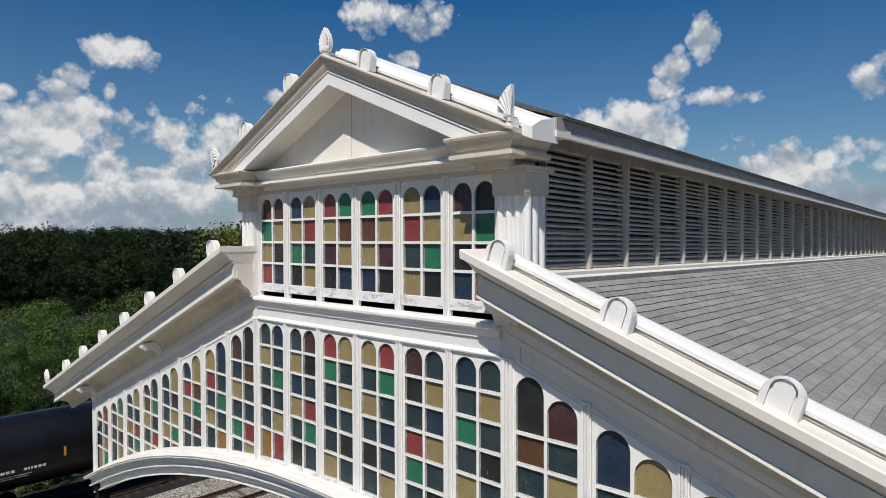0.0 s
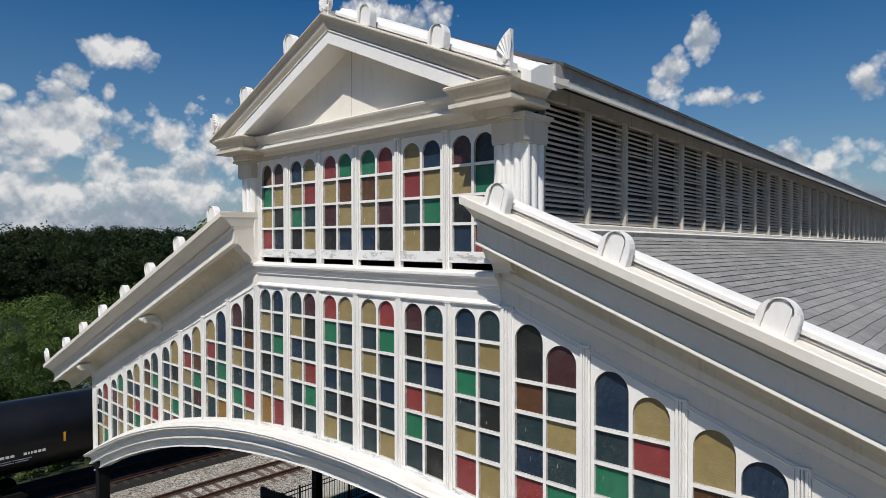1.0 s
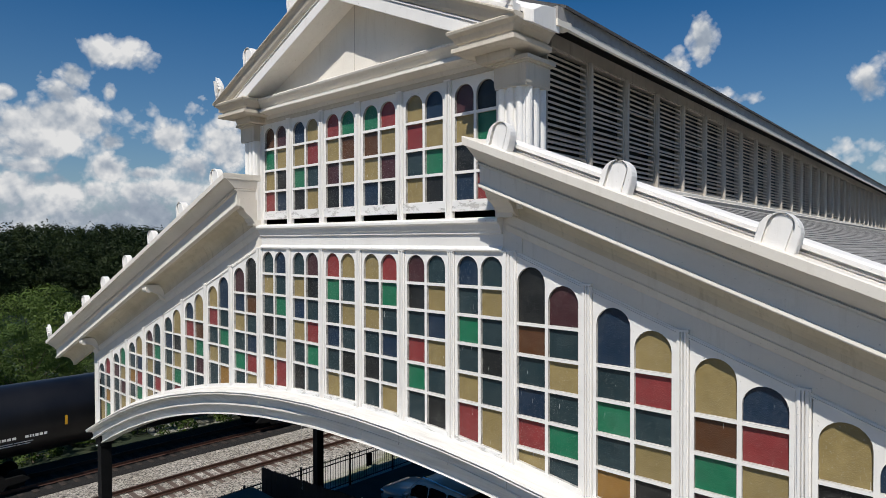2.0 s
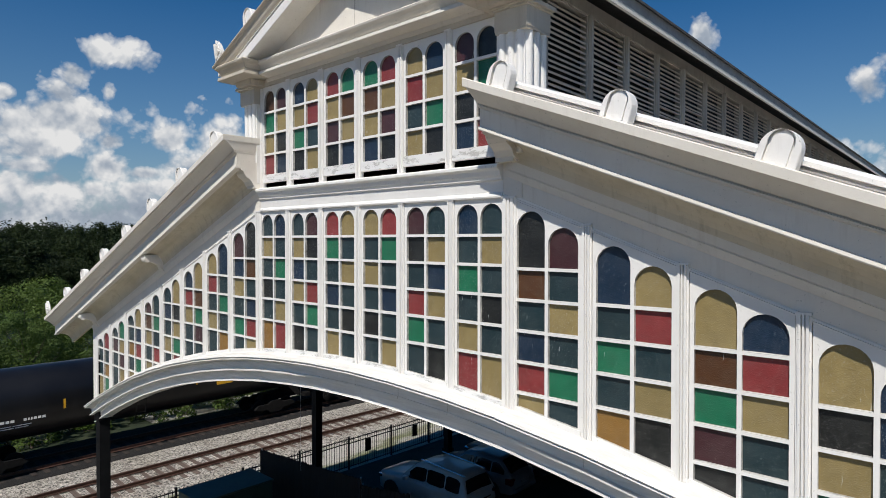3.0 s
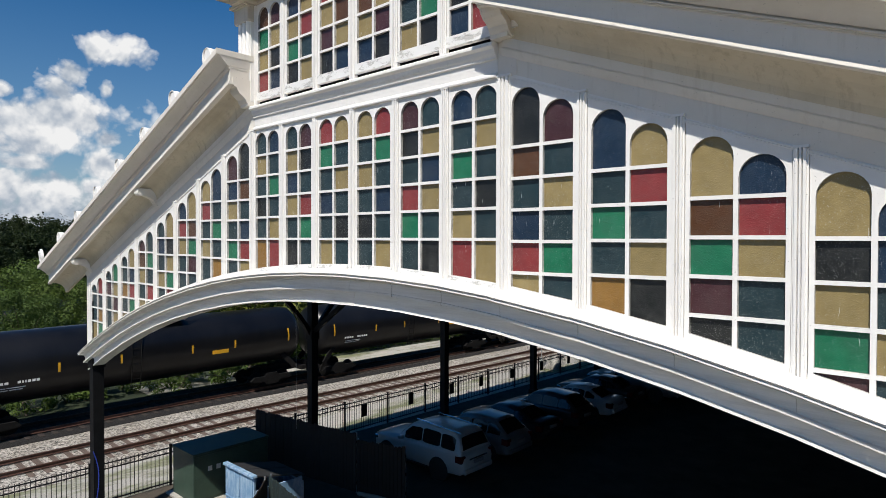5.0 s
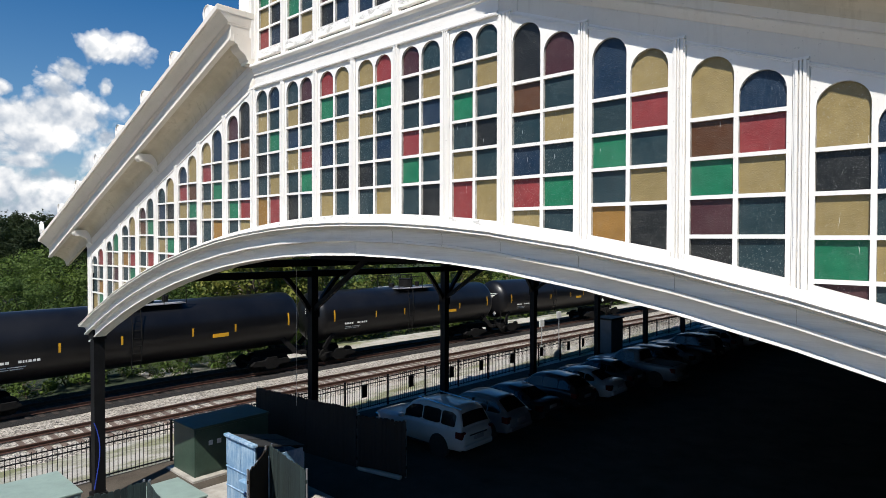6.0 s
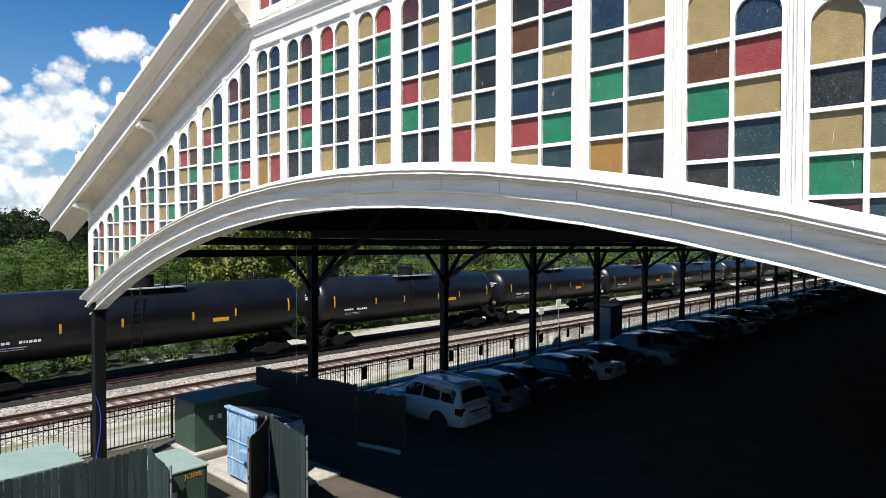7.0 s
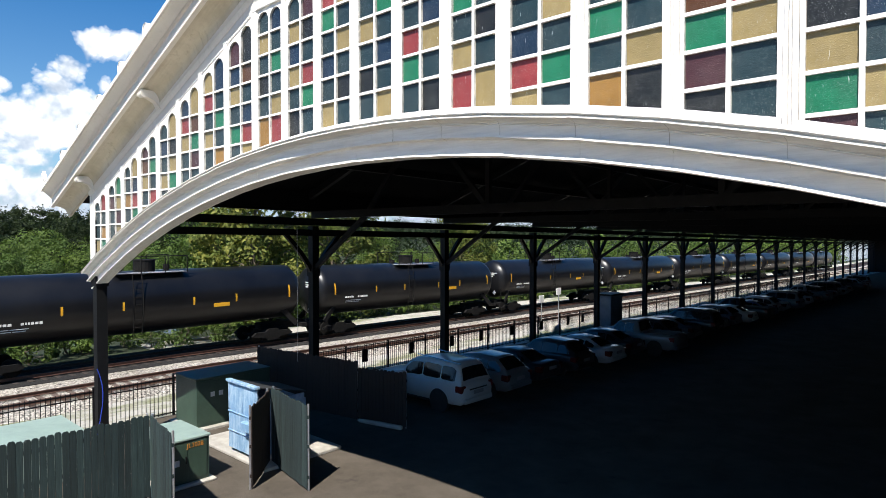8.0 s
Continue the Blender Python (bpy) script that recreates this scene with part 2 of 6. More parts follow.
def tank_material():
    n = Nodes("black_tank_paint")
    dust = n.ramp(n.noise(0.5, 6, 0.7, (1.0, 1.0, 0.4)), [(0.4, (0.0035, 0.0038, 0.005)), (0.78, (0.011, 0.011, 0.012))])
    return n.finish(dust, 0.34, n.noise(1.2, 3, 0.5), 0.01, 0.0, 0.4)


TANK = tank_material()
TRUCK = plain("grimy_black_running_gear", (0.007, 0.0065, 0.006), 0.5, 5.0, 0.85, 0.01, 0.0, None, 0.2)
YELLOW = plain("yellow_reflector", (0.62, 0.33, 0.02), 0.12, 8.0, 0.4)
MARK = plain("white_stencil_paint", (0.62, 0.62, 0.60), 0.15, 9.0, 0.7)


def board_material(name, base, pale):
    """Painted boards: grain along the board, faded patches, and a tone of its own for each."""
    n = Nodes(name)
    grain = n.ramp(n.noise(5.0, 6, 0.7, (7, 7, 0.35)), [(0.3, tuple(v * 0.55 for v in base)), (0.55, base), (0.8, pale)])
    own = n.ramp(n.random(), [(0.0, (0.60, 0.62, 0.62)), (0.6, (1.0, 1.0, 1.0)), (1.0, (1.45, 1.4, 1.35))])
    worn = n.ramp(n.noise(9.0, 5, 0.7, (1, 1, 0.5)), [(0.64, (0, 0, 0)), (0.70, (1, 1, 1))])
    c = n.mix(n.math("MULTIPLY", worn, 0.30), n.mix(1.0, grain, own, "MULTIPLY"), (0.16, 0.19, 0.17))
    return n.finish(c, 0.85, n.noise(20.0, 5, 0.7, (7, 7, 0.35)), 0.006)


PLANK = board_material("faded_green_planks", (0.016, 0.031, 0.030), (0.036, 0.060, 0.056))
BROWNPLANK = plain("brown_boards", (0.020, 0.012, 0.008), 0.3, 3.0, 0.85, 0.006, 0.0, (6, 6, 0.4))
BOXGREEN = plain("green_cabinet_paint", (0.036, 0.064, 0.045), 0.2, 2.0, 0.5)
BOXPALE = plain("pale_green_cabinet_paint", (0.24, 0.315, 0.275), 0.12, 2.0, 0.5)


def dumpster_material():
    n = Nodes("scuffed_blue_paint")
    scuff = n.ramp(n.noise(2.2, 7, 0.75, (2.5, 1.0, 0.6)), [(0.45, (0, 0, 0)), (0.62, (1, 1, 1))])
    c = n.mix(scuff, (0.17, 0.30, 0.45), (0.38, 0.50, 0.60))
    rust = n.ramp(n.noise(5.0, 6, 0.75), [(0.68, (0, 0, 0)), (0.74, (1, 1, 1))])
    return n.finish(n.mix(n.math("MULTIPLY", rust, 0.6), c, (0.12, 0.07, 0.05)), 0.55, n.noise(12.0, 4, 0.6), 0.01)


DUMPSTER = dumpster_material()
RUBBER = plain("tyre_rubber", (0.018, 0.018, 0.018), 0.3, 8.0, 0.85)
ALLOY = plain("alloy_wheel", (0.50, 0.50, 0.52), 0.1, 8.0, 0.35, 0.002, 0.8)
CARGLASS = plain("dark_car_glass", (0.012, 0.014, 0.016), 0.1, 3.0, 0.06, 0.0)
TAIL = plain("red_tail_lens", (0.09, 0.010, 0.010), 0.15, 6.0, 0.2)
PLATE = plain("dull_licence_plate", (0.22, 0.22, 0.23), 0.1, 8.0, 0.6)
CHROME = plain("bright_trim", (0.60, 0.60, 0.62), 0.05, 6.0, 0.2, 0.0, 1.0)


def car_paint(name, c):
    n = Nodes(name)
    n.b.inputs["Coat Weight"].default_value = 0.6
    n.b.inputs["Coat Roughness"].default_value = 0.074
    return n.finish(n.ramp(n.noise(2.0, 5, 0.6), [(0.3, tuple(v * 0.93 for v in c)), (0.7, c)]), 0.35)


CARS = {k: car_paint(k + "_car_paint", c) for k, c in (
    ("white", (0.48, 0.48, 0.47)), ("blue", (0.05, 0.09, 0.20)), ("black", (0.02, 0.02, 0.024)),
    ("silver", (0.42, 0.44, 0.47)), ("grey", (0.14, 0.15, 0.165)), ("red", (0.22, 0.03, 0.03)))}


# ---- the lie of the land: the line falls gently away from the gable ----
FALL, SKEW = -0.013, 0.020
AXIS = Matrix.Rotation(SKEW, 4, "Z") @ Matrix.Rotation(FALL, 4, "X")


def grade(y):
    return FALL * min(max(0.0, y - 8.0), 175.0)


# ---- mesh helpers ----
def part(name, bm, material, parent=None, label=""):
    """Links a bmesh as one mesh object, under a thing or a part."""
    me = bpy.data.meshes.new(name)
    bmesh.ops.recalc_face_normals(bm, faces=bm.faces)
    bm.to_mesh(me)
    bm.free()
    me.materials.append(material)
    ob = new(name, me)
    if parent is not None:
        ob.parent = parent
    if label:
        ob["label"] = label
    return ob


def shared(name, me, parent, m=None):
    ob = new(name, me)
    ob.parent = parent
    if m is not None:
        ob.matrix_basis = m
    return ob


def thing(name, label, category, group="", kind="", at=None):
    ob = new(name)
    ob.empty_display_size = 0.2
    if at is not None:
        ob.matrix_basis = at
    return tagged(ob, label, category, group, kind)


def box(bm, x0, x1, y0, y1, z0, z1, m=None):
    vs = [bm.verts.new((x, y, z)) for z in (z0, z1) for y in (y0, y1) for x in (x0, x1)]
    for f in ((0, 2, 3, 1), (4, 5, 7, 6), (0, 1, 5, 4), (2, 6, 7, 3), (0, 4, 6, 2), (1, 3, 7, 5)):
        bm.faces.new([vs[i] for i in f])
    if m is not None:
        bmesh.ops.transform(bm, matrix=m, verts=vs)
    return vs


def bevelled(bm, width, segments=1):
    bmesh.ops.bevel(bm, geom=list(bm.edges), offset=width, segments=segments, affect="EDGES", clamp_overlap=True)


def rings(bm, loops, closed=True, caps=True):
    """Skins a list of rings of points."""
    rows = [[bm.verts.new(p) for p in loop] for loop in loops]
    n = len(rows[0])
    for a, b in zip(rows, rows[1:]):
        for i in range(n if closed else n - 1):
            j = (i + 1) % n
            bm.faces.new((a[i], a[j], b[j], b[i]))
    if caps and closed:
        bm.faces.new(list(reversed(rows[0])))
        bm.faces.new(rows[-1])
    return rows


def tube(bm, a, b, r, sides=8, r2=None):
    a, b = Vector(a), Vector(b)
    q = (b - a).to_track_quat("Z", "Y")
    r2 = r if r2 is None else r2
    loops = []
    for p, rad in ((a, r), (b, r2)):
        loops.append([p + q @ Vector((rad * math.cos(2 * math.pi * i / sides), rad * math.sin(2 * math.pi * i / sides), 0)) for i in range(sides)])
    rings(bm, loops)


def beam(bm, a, b, w, h):
    """A squared timber from a to b."""
    a, b = Vector(a), Vector(b)
    d = (b - a).normalized()
    side = d.cross(Vector((0, 0, 1)))
    side = Vector((1, 0, 0)) if side.length < 1e-4 else side.normalized()
    up = side.cross(d)
    loops = [[p + side * sx * w / 2 + up * sz * h / 2 for sx, sz in ((-1, -1), (1, -1), (1, 1), (-1, 1))] for p in (a, b)]
    rings(bm, loops)


def prism(bm, poly, y0, y1):
    """A flat polygon of (x, z) given a thickness along y."""
    rings(bm, [[(x, y0, z) for x, z in poly], [(x, y1, z) for x, z in poly]])


def plate(bm, outer, holes, y0, y1):
    """A board of (x, z) outline with holes cut through, front at y0, back at y1."""
    edges = []
    for loop in [outer] + holes:
        vs = [bm.verts.new((x, y0, z)) for x, z in loop]
        bk = [bm.verts.new((x, y1, z)) for x, z in loop]
        for i in range(len(vs)):
            j = (i + 1) % len(vs)
            edges.append(bm.edges.new((vs[i], vs[j])))
            bm.faces.new((vs[i], vs[j], bk[j], bk[i])).material_index = 0 if loop is outer else 1
    bmesh.ops.triangle_fill(bm, edges=edges, use_beauty=True, use_dissolve=False)


def clip_below(poly, zl):
    """Keeps the part of an (x, z) polygon above the line z = zl(x)."""
    res = []
    for (xa, za), (xb, zb) in zip(poly, poly[1:] + poly[:1]):
        da, db = za - zl(xa), zb - zl(xb)
        if da >= 0:
            res.append((xa, za))
        if da * db < 0:
            s = da / (da - db)
            res.append((xa + s * (xb - xa), za + s * (zb - za)))
    return res


# ---- the train shed ----
shed = thing("train_shed", "white-painted Victorian train shed with stained glass gable and grey shingle roof", "train shed")
SHED_END = 168.0
PITCH = 0.387          # slope of the lower roof


def crest(x):
    return 12.42 - PITCH * (abs(x) - 2.98)


def head(x):
    """Top of the lower windows."""
    return 11.02 if abs(x) <= 3.12 else 11.06 - 0.382 * (abs(x) - 3.12)


def foot(x):
    """The glazed foot line that follows the arch."""
    return 8.45 - 0.0183 * x * x


MID = [-3.1, -2.06, -1.03, 0.0, 1.03, 2.06, 3.1]
SIDE = [3.1 + 1.15 * k for k in range(9)]

CENTRE_GLASS = ["TB AT TG KT TA OR", "TM AK BT AR TG KT", "RA GT TA BT TK AT", "AR TG AT TB KT TA", "MT KA TB RA GT TK", "BT TA GT TK AT RA"]
UPPER_GLASS = ["NM GA AK RB", "BA AR GT KA", "RG AN MA KB", "GR NA AM BK", "AB RA TG AK", "MK AG KK BR"]
LEFT_GLASS = ["MK BN AT TB GR TA", "AB RT TG AT TO", "BA RN AG TM TT", "TA BK TA AG TR", "MT NG AT TR AT", "TA TB OR TG AT", "TG MA TM TA", "TR TT TO AG"]
RIGHT_GLASS = ["KM NT TA BT RG AT", "BA TR GT TA OK", "AB NR GA MT KT", "AB KB AT GA MT", "TG AR KT BA AT", "RT AG TB AK TA", "BT TA GR AT", "AT KG TR AB"]


SASH = -0.027         # face of the sashes


def window_bay(x0, x1, rows, apexes, foot_line, glass_rows, plate_top, plate_foot, half, foot_gap=0.0):
    """One bay: a painted frame with two arched lights, and a pane of coloured glass in every opening."""
    a, b = x0 + half, x1 - half
    mid = (a + b) / 2
    bar, edge = 0.024, 0.047
    holes, panes = [], []
    codes = glass_rows.split()
    for side, (u0, u1) in enumerate(((a + edge, mid - bar), (mid + bar, b - edge))):
        r = (u1 - u0) / 2
        apex = apexes[side]
        for k, code in enumerate(codes):
            z_top = apex if k == 0 else rows[k - 1] - 0.0205
            z_bot = rows[k] + 0.0205 if k < len(rows) else -99.0
            low = max(z_bot, min(foot_line(u0), foot_line(u1)) - 0.3)
            if k == 0:
                poly = [(u0, low), (u1, low)]
                poly += [((u0 + u1) / 2 + r * math.cos(math.pi * i / 12), z_top - r + r * math.sin(math.pi * i / 12)) for i in range(13)]
            else:
                poly = [(u0, low), (u1, low), (u1, z_top), (u0, z_top)]
            poly = clip_below(poly, foot_line)
            if len(poly) < 3 or max(z for _, z in poly) - min(z for _, z in poly) < 0.05:
                continue
            holes.append(poly)
            panes.append((poly, code[side]))
    bm = bmesh.new()
    plate(bm, [(a, plate_foot(a)), (b, plate_foot(b)), (b, plate_top(b)), (a, plate_top(a))], holes, SASH, SASH + 0.07)
    win = part("window", bm, WHITE, shed, "white wooden window of two arched lights with coloured panes")
    win.data.materials.append(PUTTY)
    bm = bmesh.new()
    prism(bm, [(a, plate_foot(a) + 0.004), (b, plate_foot(b) + 0.004), (b, foot_line(b) - 0.006), (a, foot_line(a) - 0.006)], SASH - 0.014, SASH + 0.002)
    part("bottom_rail", bm, PEEL if abs(x0 + x1) < 6.3 else WHITE, win, "flaking white bottom rail" if abs(x0 + x1) < 6.3 else "")
    for poly, code in panes:
        bm = bmesh.new()
        cx, cz = sum(p[0] for p in poly) / len(poly), sum(p[1] for p in poly) / len(poly)
        prism(bm, [(cx + (x - cx) * 1.012, cz + (z - cz) * 1.012) for x, z in poly], SASH + 0.042 + random.uniform(-0.004, 0.003), SASH + 0.054)
        part("pane", bm, GLASS[code], win)
    return win


def pilaster(x, z0, z1, width, name="pilaster", y=0.0, slope=0.0):
    """A flat post with reeded face and a small cap."""
    bm = bmesh.new()
    w = width / 2
    half = [(-1.0, 0.03), (-1.0, -0.042), (-0.76, -0.042), (-0.71, -0.062), (-0.34, -0.062), (-0.29, -0.034), (-0.17, -0.034), (-0.12, -0.064)]
    prof = [(w * f, d) for f, d in half] + [(-w * f, d) for f, d in reversed(half)]
    rings(bm, [[(x + px, y + py, z0) for px, py in prof], [(x + px, y + py, z1 + slope * px) for px, py in prof]])
    box(bm, x - w * 1.03, x + w * 1.03, y - 0.067, y + 0.03, z1 - 0.012, z1 + 0.012)
    return part(name, bm, WHITE, shed)


# lower windows, in the middle and under both slopes
for i in range(6):
    window_bay(MID[i], MID[i + 1], [10.50, 10.095, 9.69, 9.285, 8.87], (10.93, 10.93), foot, CENTRE_GLASS[i], lambda x: 11.02, lambda x: foot(x) - 0.10, 0.071)
SIDE_ROWS = [10.06, 9.67, 9.30, 8.885, 8.52, 8.09, 7.66, 7.24]
for s, sets in ((-1, LEFT_GLASS), (1, RIGHT_GLASS)):
    for k in range(8):
        xa, xb = sorted((s * SIDE[k], s * SIDE[k + 1]))
        rows = [SIDE_ROWS[k] - 0.405 * r for r in range(len(sets[k].split()) - 1)]
        q = (xb - xa) / 4
        f0, f1 = foot(xa), foot(xb)

        def line(x, xa=xa, xb=xb, f0=f0, f1=f1):
            return f0 + (f1 - f0) * (x - xa) / (xb - xa)

        window_bay(xa, xb, rows, (head(xa + q) - 0.155, head(xb - q) - 0.155), line, sets[k], lambda x: head(x) - 0.017, lambda x, line=line: line(x) - 0.10, 0.0745)
for x in MID[1:-1]:
    pilaster(x, foot(x) - 0.10, 11.0, 0.128)
for s in (-1, 1):
    pilaster(s * 3.1, foot(3.1) - 0.12, 11.0, 0.23)
    for k in range(1, 8):
        pilaster(s * SIDE[k], foot(SIDE[k]) - 0.12, head(SIDE[k]) - 0.01, 0.135, slope=-s * 0.382)
    pilaster(s * 12.34, foot(12.34) - 0.12, head(12.34) - 0.02, 0.17, slope=-s * 0.382)

# the moulded arch below the glass, in straight lengths from post to post
ARCH_X = [-12.55] + [-x for x in SIDE[7:0:-1]] + MID + SIDE[1:8] + [12.55]


def arch_profile(bead, toe=0.05):
    """Weathered top, a bold roll, two fascias and a thin bead along the foot."""
    return [(-0.10, -0.07), (0.05, -0.07), (0.23, -0.092), (0.295, -0.112), (0.315, -0.138), (0.30, -0.155), (0.275, -0.16), (0.275, -0.168), (0.292, -0.172), (0.295, -0.19), (0.24, -0.20), (0.14, -0.222), (0.108, -0.245), (0.118, -0.249), (0.118, -0.26), (0.098, -0.266), (0.095, -0.40),
            (bead, -0.405), (bead, -0.438), (0.03, -0.45), (-0.01, -0.455), (-0.02, -0.638), (toe - 0.004, -0.643), (toe, -0.672), (0.0, -0.68), (-0.30, -0.68)]


def bead_depth(x):
    """The middle bead stands proud towards both springings and dies away at the crown."""
    return 0.105 + 0.045 * min(1.0, max(0.0, (-0.9 - x) / 1.1, (x - 2.4) / 1.2))


for x0, x1 in zip(ARCH_X, ARCH_X[1:]):
    bm = bmesh.new()
    slip, drop = random.uniform(-0.004, 0.004), random.uniform(-0.003, 0.003)
    rings(bm, [[(x, -o - slip, foot(x) + h + drop) for o, h in arch_profile(bead_depth(x), -0.012 + 0.9 * (bead_depth(x) - 0.105))] for x in (x0 - 0.001, x1 + 0.001)])
    part("arch_board", bm, ARCHPAINT, shed, "white moulded length of the wide shallow arch")
    if x1 < 0.5:
        continue
    # an open joint, filled with dirt
    bm = bmesh.new()
    joint = [(o + 0.0075, h) for o, h in arch_profile(0.107)[10:21]] + [(-0.05, -0.64), (-0.05, -0.20)]
    rings(bm, [[(x, -o, foot(x1) + h) for o, h in joint] for x in (x1 - 0.0011, x1 + 0.0011)])
    part("joint", bm, GREYPAINT, shed)

# dark sheets behind the glass for the unlit inside, frieze boards over the side windows
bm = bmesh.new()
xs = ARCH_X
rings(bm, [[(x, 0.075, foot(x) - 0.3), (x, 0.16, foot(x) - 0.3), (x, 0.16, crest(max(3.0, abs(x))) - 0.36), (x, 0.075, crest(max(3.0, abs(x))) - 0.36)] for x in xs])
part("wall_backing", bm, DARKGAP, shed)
for s in (-1, 1):
    bm = bmesh.new()
    prism(bm, [(s * 3.02, 11.0), (s * 12.55, head(12.55) - 0.02), (s * 12.55, crest(12.55) - 0.5), (s * 3.02, crest(3.02) - 0.5)], -0.015, 0.07)
    part("frieze_board", bm, CREAM, shed)
    bm = bmesh.new()
    upper = [(0.0, 0.245), (0.018, 0.25), (0.066, 0.348), (0.075, 0.352), (0.075, 0.80), (0.0, 0.80)]
    rings(bm, [[(s * x, -o, head(x) + h) for o, h in upper] for x in (3.1, 12.55)])
    part("frieze_board", bm, CREAM, shed)
    bm = bmesh.new()
    foot_mould = [(0.018, 0.243), (0.026, 0.243), (0.071, 0.338), (0.071, 0.346), (0.064, 0.346)]
    rings(bm, [[(s * x, -o, head(x) + h) for o, h in foot_mould] for x in (3.06, 12.56)])
    part("frieze_moulding", bm, CREAM, shed)
    bm = bmesh.new()
    steps = [(0.0, -0.004), (0.04, -0.002), (0.044, 0.008), (0.03, 0.012), (0.032, 0.02), (0.038, 0.024), (0.034, 0.034), (0.0, 0.05)]
    rings(bm, [[(s * x, -q, head(x) + h) for q, h in steps] for x in (2.99, 12.55)])
    part("head_moulding", bm, WHITE, shed)
    bm = bmesh.new()
    box(bm, s * 12.52 - 0.06, s * 12.52 + 0.06, -0.03, 0.16, foot(12.5) - 0.5, crest(12.5) - 0.6)
    part("corner_board", bm, CREAM, shed)

# ledge between the two rows of windows
LEDGE = [(-0.05, 11.47), (0.15, 11.445), (0.168, 11.425), (0.168, 11.39), (0.145, 11.375), (0.12, 11.36), (0.10, 11.30), (0.075, 11.27), (0.075, 11.24), (0.045, 11.23), (0.035, 11.07), (0.06, 11.05), (0.075, 11.02), (0.07, 11.0), (-0.05, 11.0)]
bm = bmesh.new()
rings(bm, [[(x, -o, z) for o, z in LEDGE] for x in (-3.0, 0.4, 3.0)])
part("ledge", bm, WHITE, shed)
for s in (-1, 1):
    bm = bmesh.new()
    box(bm, *sorted((s * 2.98, s * 3.3)), -0.03, 0.07, 10.98, 11.6)
    part("frieze_board", bm, CREAM, shed)

# ---- raking cornices of the lower roof, with level returns against the clerestory ----
RAKE = [(0.30, 0.02), (0.83, 0.02), (0.85, 0.008), (0.846, -0.086), (0.84, -0.092), (0.81, -0.092), (0.80, -0.086), (0.775, -0.105), (0.72, -0.145), (0.665, -0.19), (0.63, -0.222), (0.612, -0.24), (0.605, -0.246), (0.56, -0.248), (0.56, -0.266), (0.602, -0.268), (0.602, -0.282), (0.575, -0.286), (0.575, -0.296), (0.556, -0.298), (0.548, -0.31), (0.546, -0.532), (0.571, -0.538), (0.575, -0.572), (0.565, -0.586), (0.47, -0.586), (0.47, -0.50), (0.0, -0.50), (0.0, -0.42), (0.30, -0.42)]
for s in (-1, 1):
    bm = bmesh.new()
    turn = [2.98 + 0.12 * (0.86 - o) for o, h in RAKE]
    loops = [[(s * x, 0.0, crest(x) + h) for x, (o, h) in zip(turn, RAKE)]]
    loops.append([(s * x, -o, crest(x) + h) for x, (o, h) in zip(turn, RAKE)])
    for x in (5.2, 8.4, 11.6, 14.4):
        loops.append([(s * x, -o, crest(x) + h) for o, h in RAKE])
    rings(bm, loops)
    part("raking_cornice", bm, CREAM, shed, "white moulded raking cornice, shaded and streaked below")
    bm = bmesh.new()
    # tan soffit, a broad cove down to the wall
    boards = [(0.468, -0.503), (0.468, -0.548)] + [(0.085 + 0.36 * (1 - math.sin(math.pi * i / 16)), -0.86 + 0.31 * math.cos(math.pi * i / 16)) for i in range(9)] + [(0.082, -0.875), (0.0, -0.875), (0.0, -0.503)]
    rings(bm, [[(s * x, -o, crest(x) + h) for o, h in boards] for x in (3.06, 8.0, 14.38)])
    part("soffit", bm, TAN_SOFFIT, shed, "streaked cream-tan cove under the cornice")
    bm = bmesh.new()
    # the capped roll along the verge
    roll = [(0.56, 0.0), (0.56, 0.03), (0.59, 0.034), (0.592, 0.046), (0.53, 0.05), (0.52, 0.074), (0.62, 0.08), (0.625, 0.125), (0.60, 0.145), (0.45, 0.165), (0.36, 0.15), (0.34, 0.0)]
    rings(bm, [[(s * x, -o, crest(x) + h) for o, h in roll] for x in (3.35, 6.0, 10.0, 14.35)])
    part("verge_roll", bm, WHITE, shed)


def antefix(x, z, tilt, width=0.35, height=0.32, y=-0.82):
    """A round-headed block on the cornice, with an arched sunk face."""
    bm = bmesh.new()
    w = width / 2

    def arch(f, d):
        base = -0.015 + d
        pts = [(-w * f, base), (w * f, base)]
        return pts + [(w * f * math.cos(math.pi * i / 12), height - w * f - d * 0.4 + w * f * math.sin(math.pi * i / 12)) for i in range(13)]

    outer, soft_, inner, core = arch(1.0, 0.0), arch(0.94, 0.0), arch(0.64, 0.0), arch(0.50, 0.0)
    rings(bm, [[(px, 0.125, pz) for px, pz in outer], [(px, 0.012, pz) for px, pz in outer], [(px, 0.0, pz) for px, pz in soft_], [(px, 0.0, pz) for px, pz in inner], [(px, 0.045, pz) for px, pz in inner],
               [(px, 0.048, pz - 0.012) for px, pz in core], [(px, 0.022, pz - 0.016) for px, pz in core]])
    bmesh.ops.transform(bm, matrix=Matrix.Translation((x, y, z)) @ pose(0, 0, 0, 0, tilt, 0), verts=bm.verts)
    return part("antefix", bm, WHITE, shed)


for s in (-1, 1):
    for k in range(7):
        x = 3.455 + 1.51 * k
        antefix(s * x, crest(x) + 0.005, s * 17.0, y=-0.785)


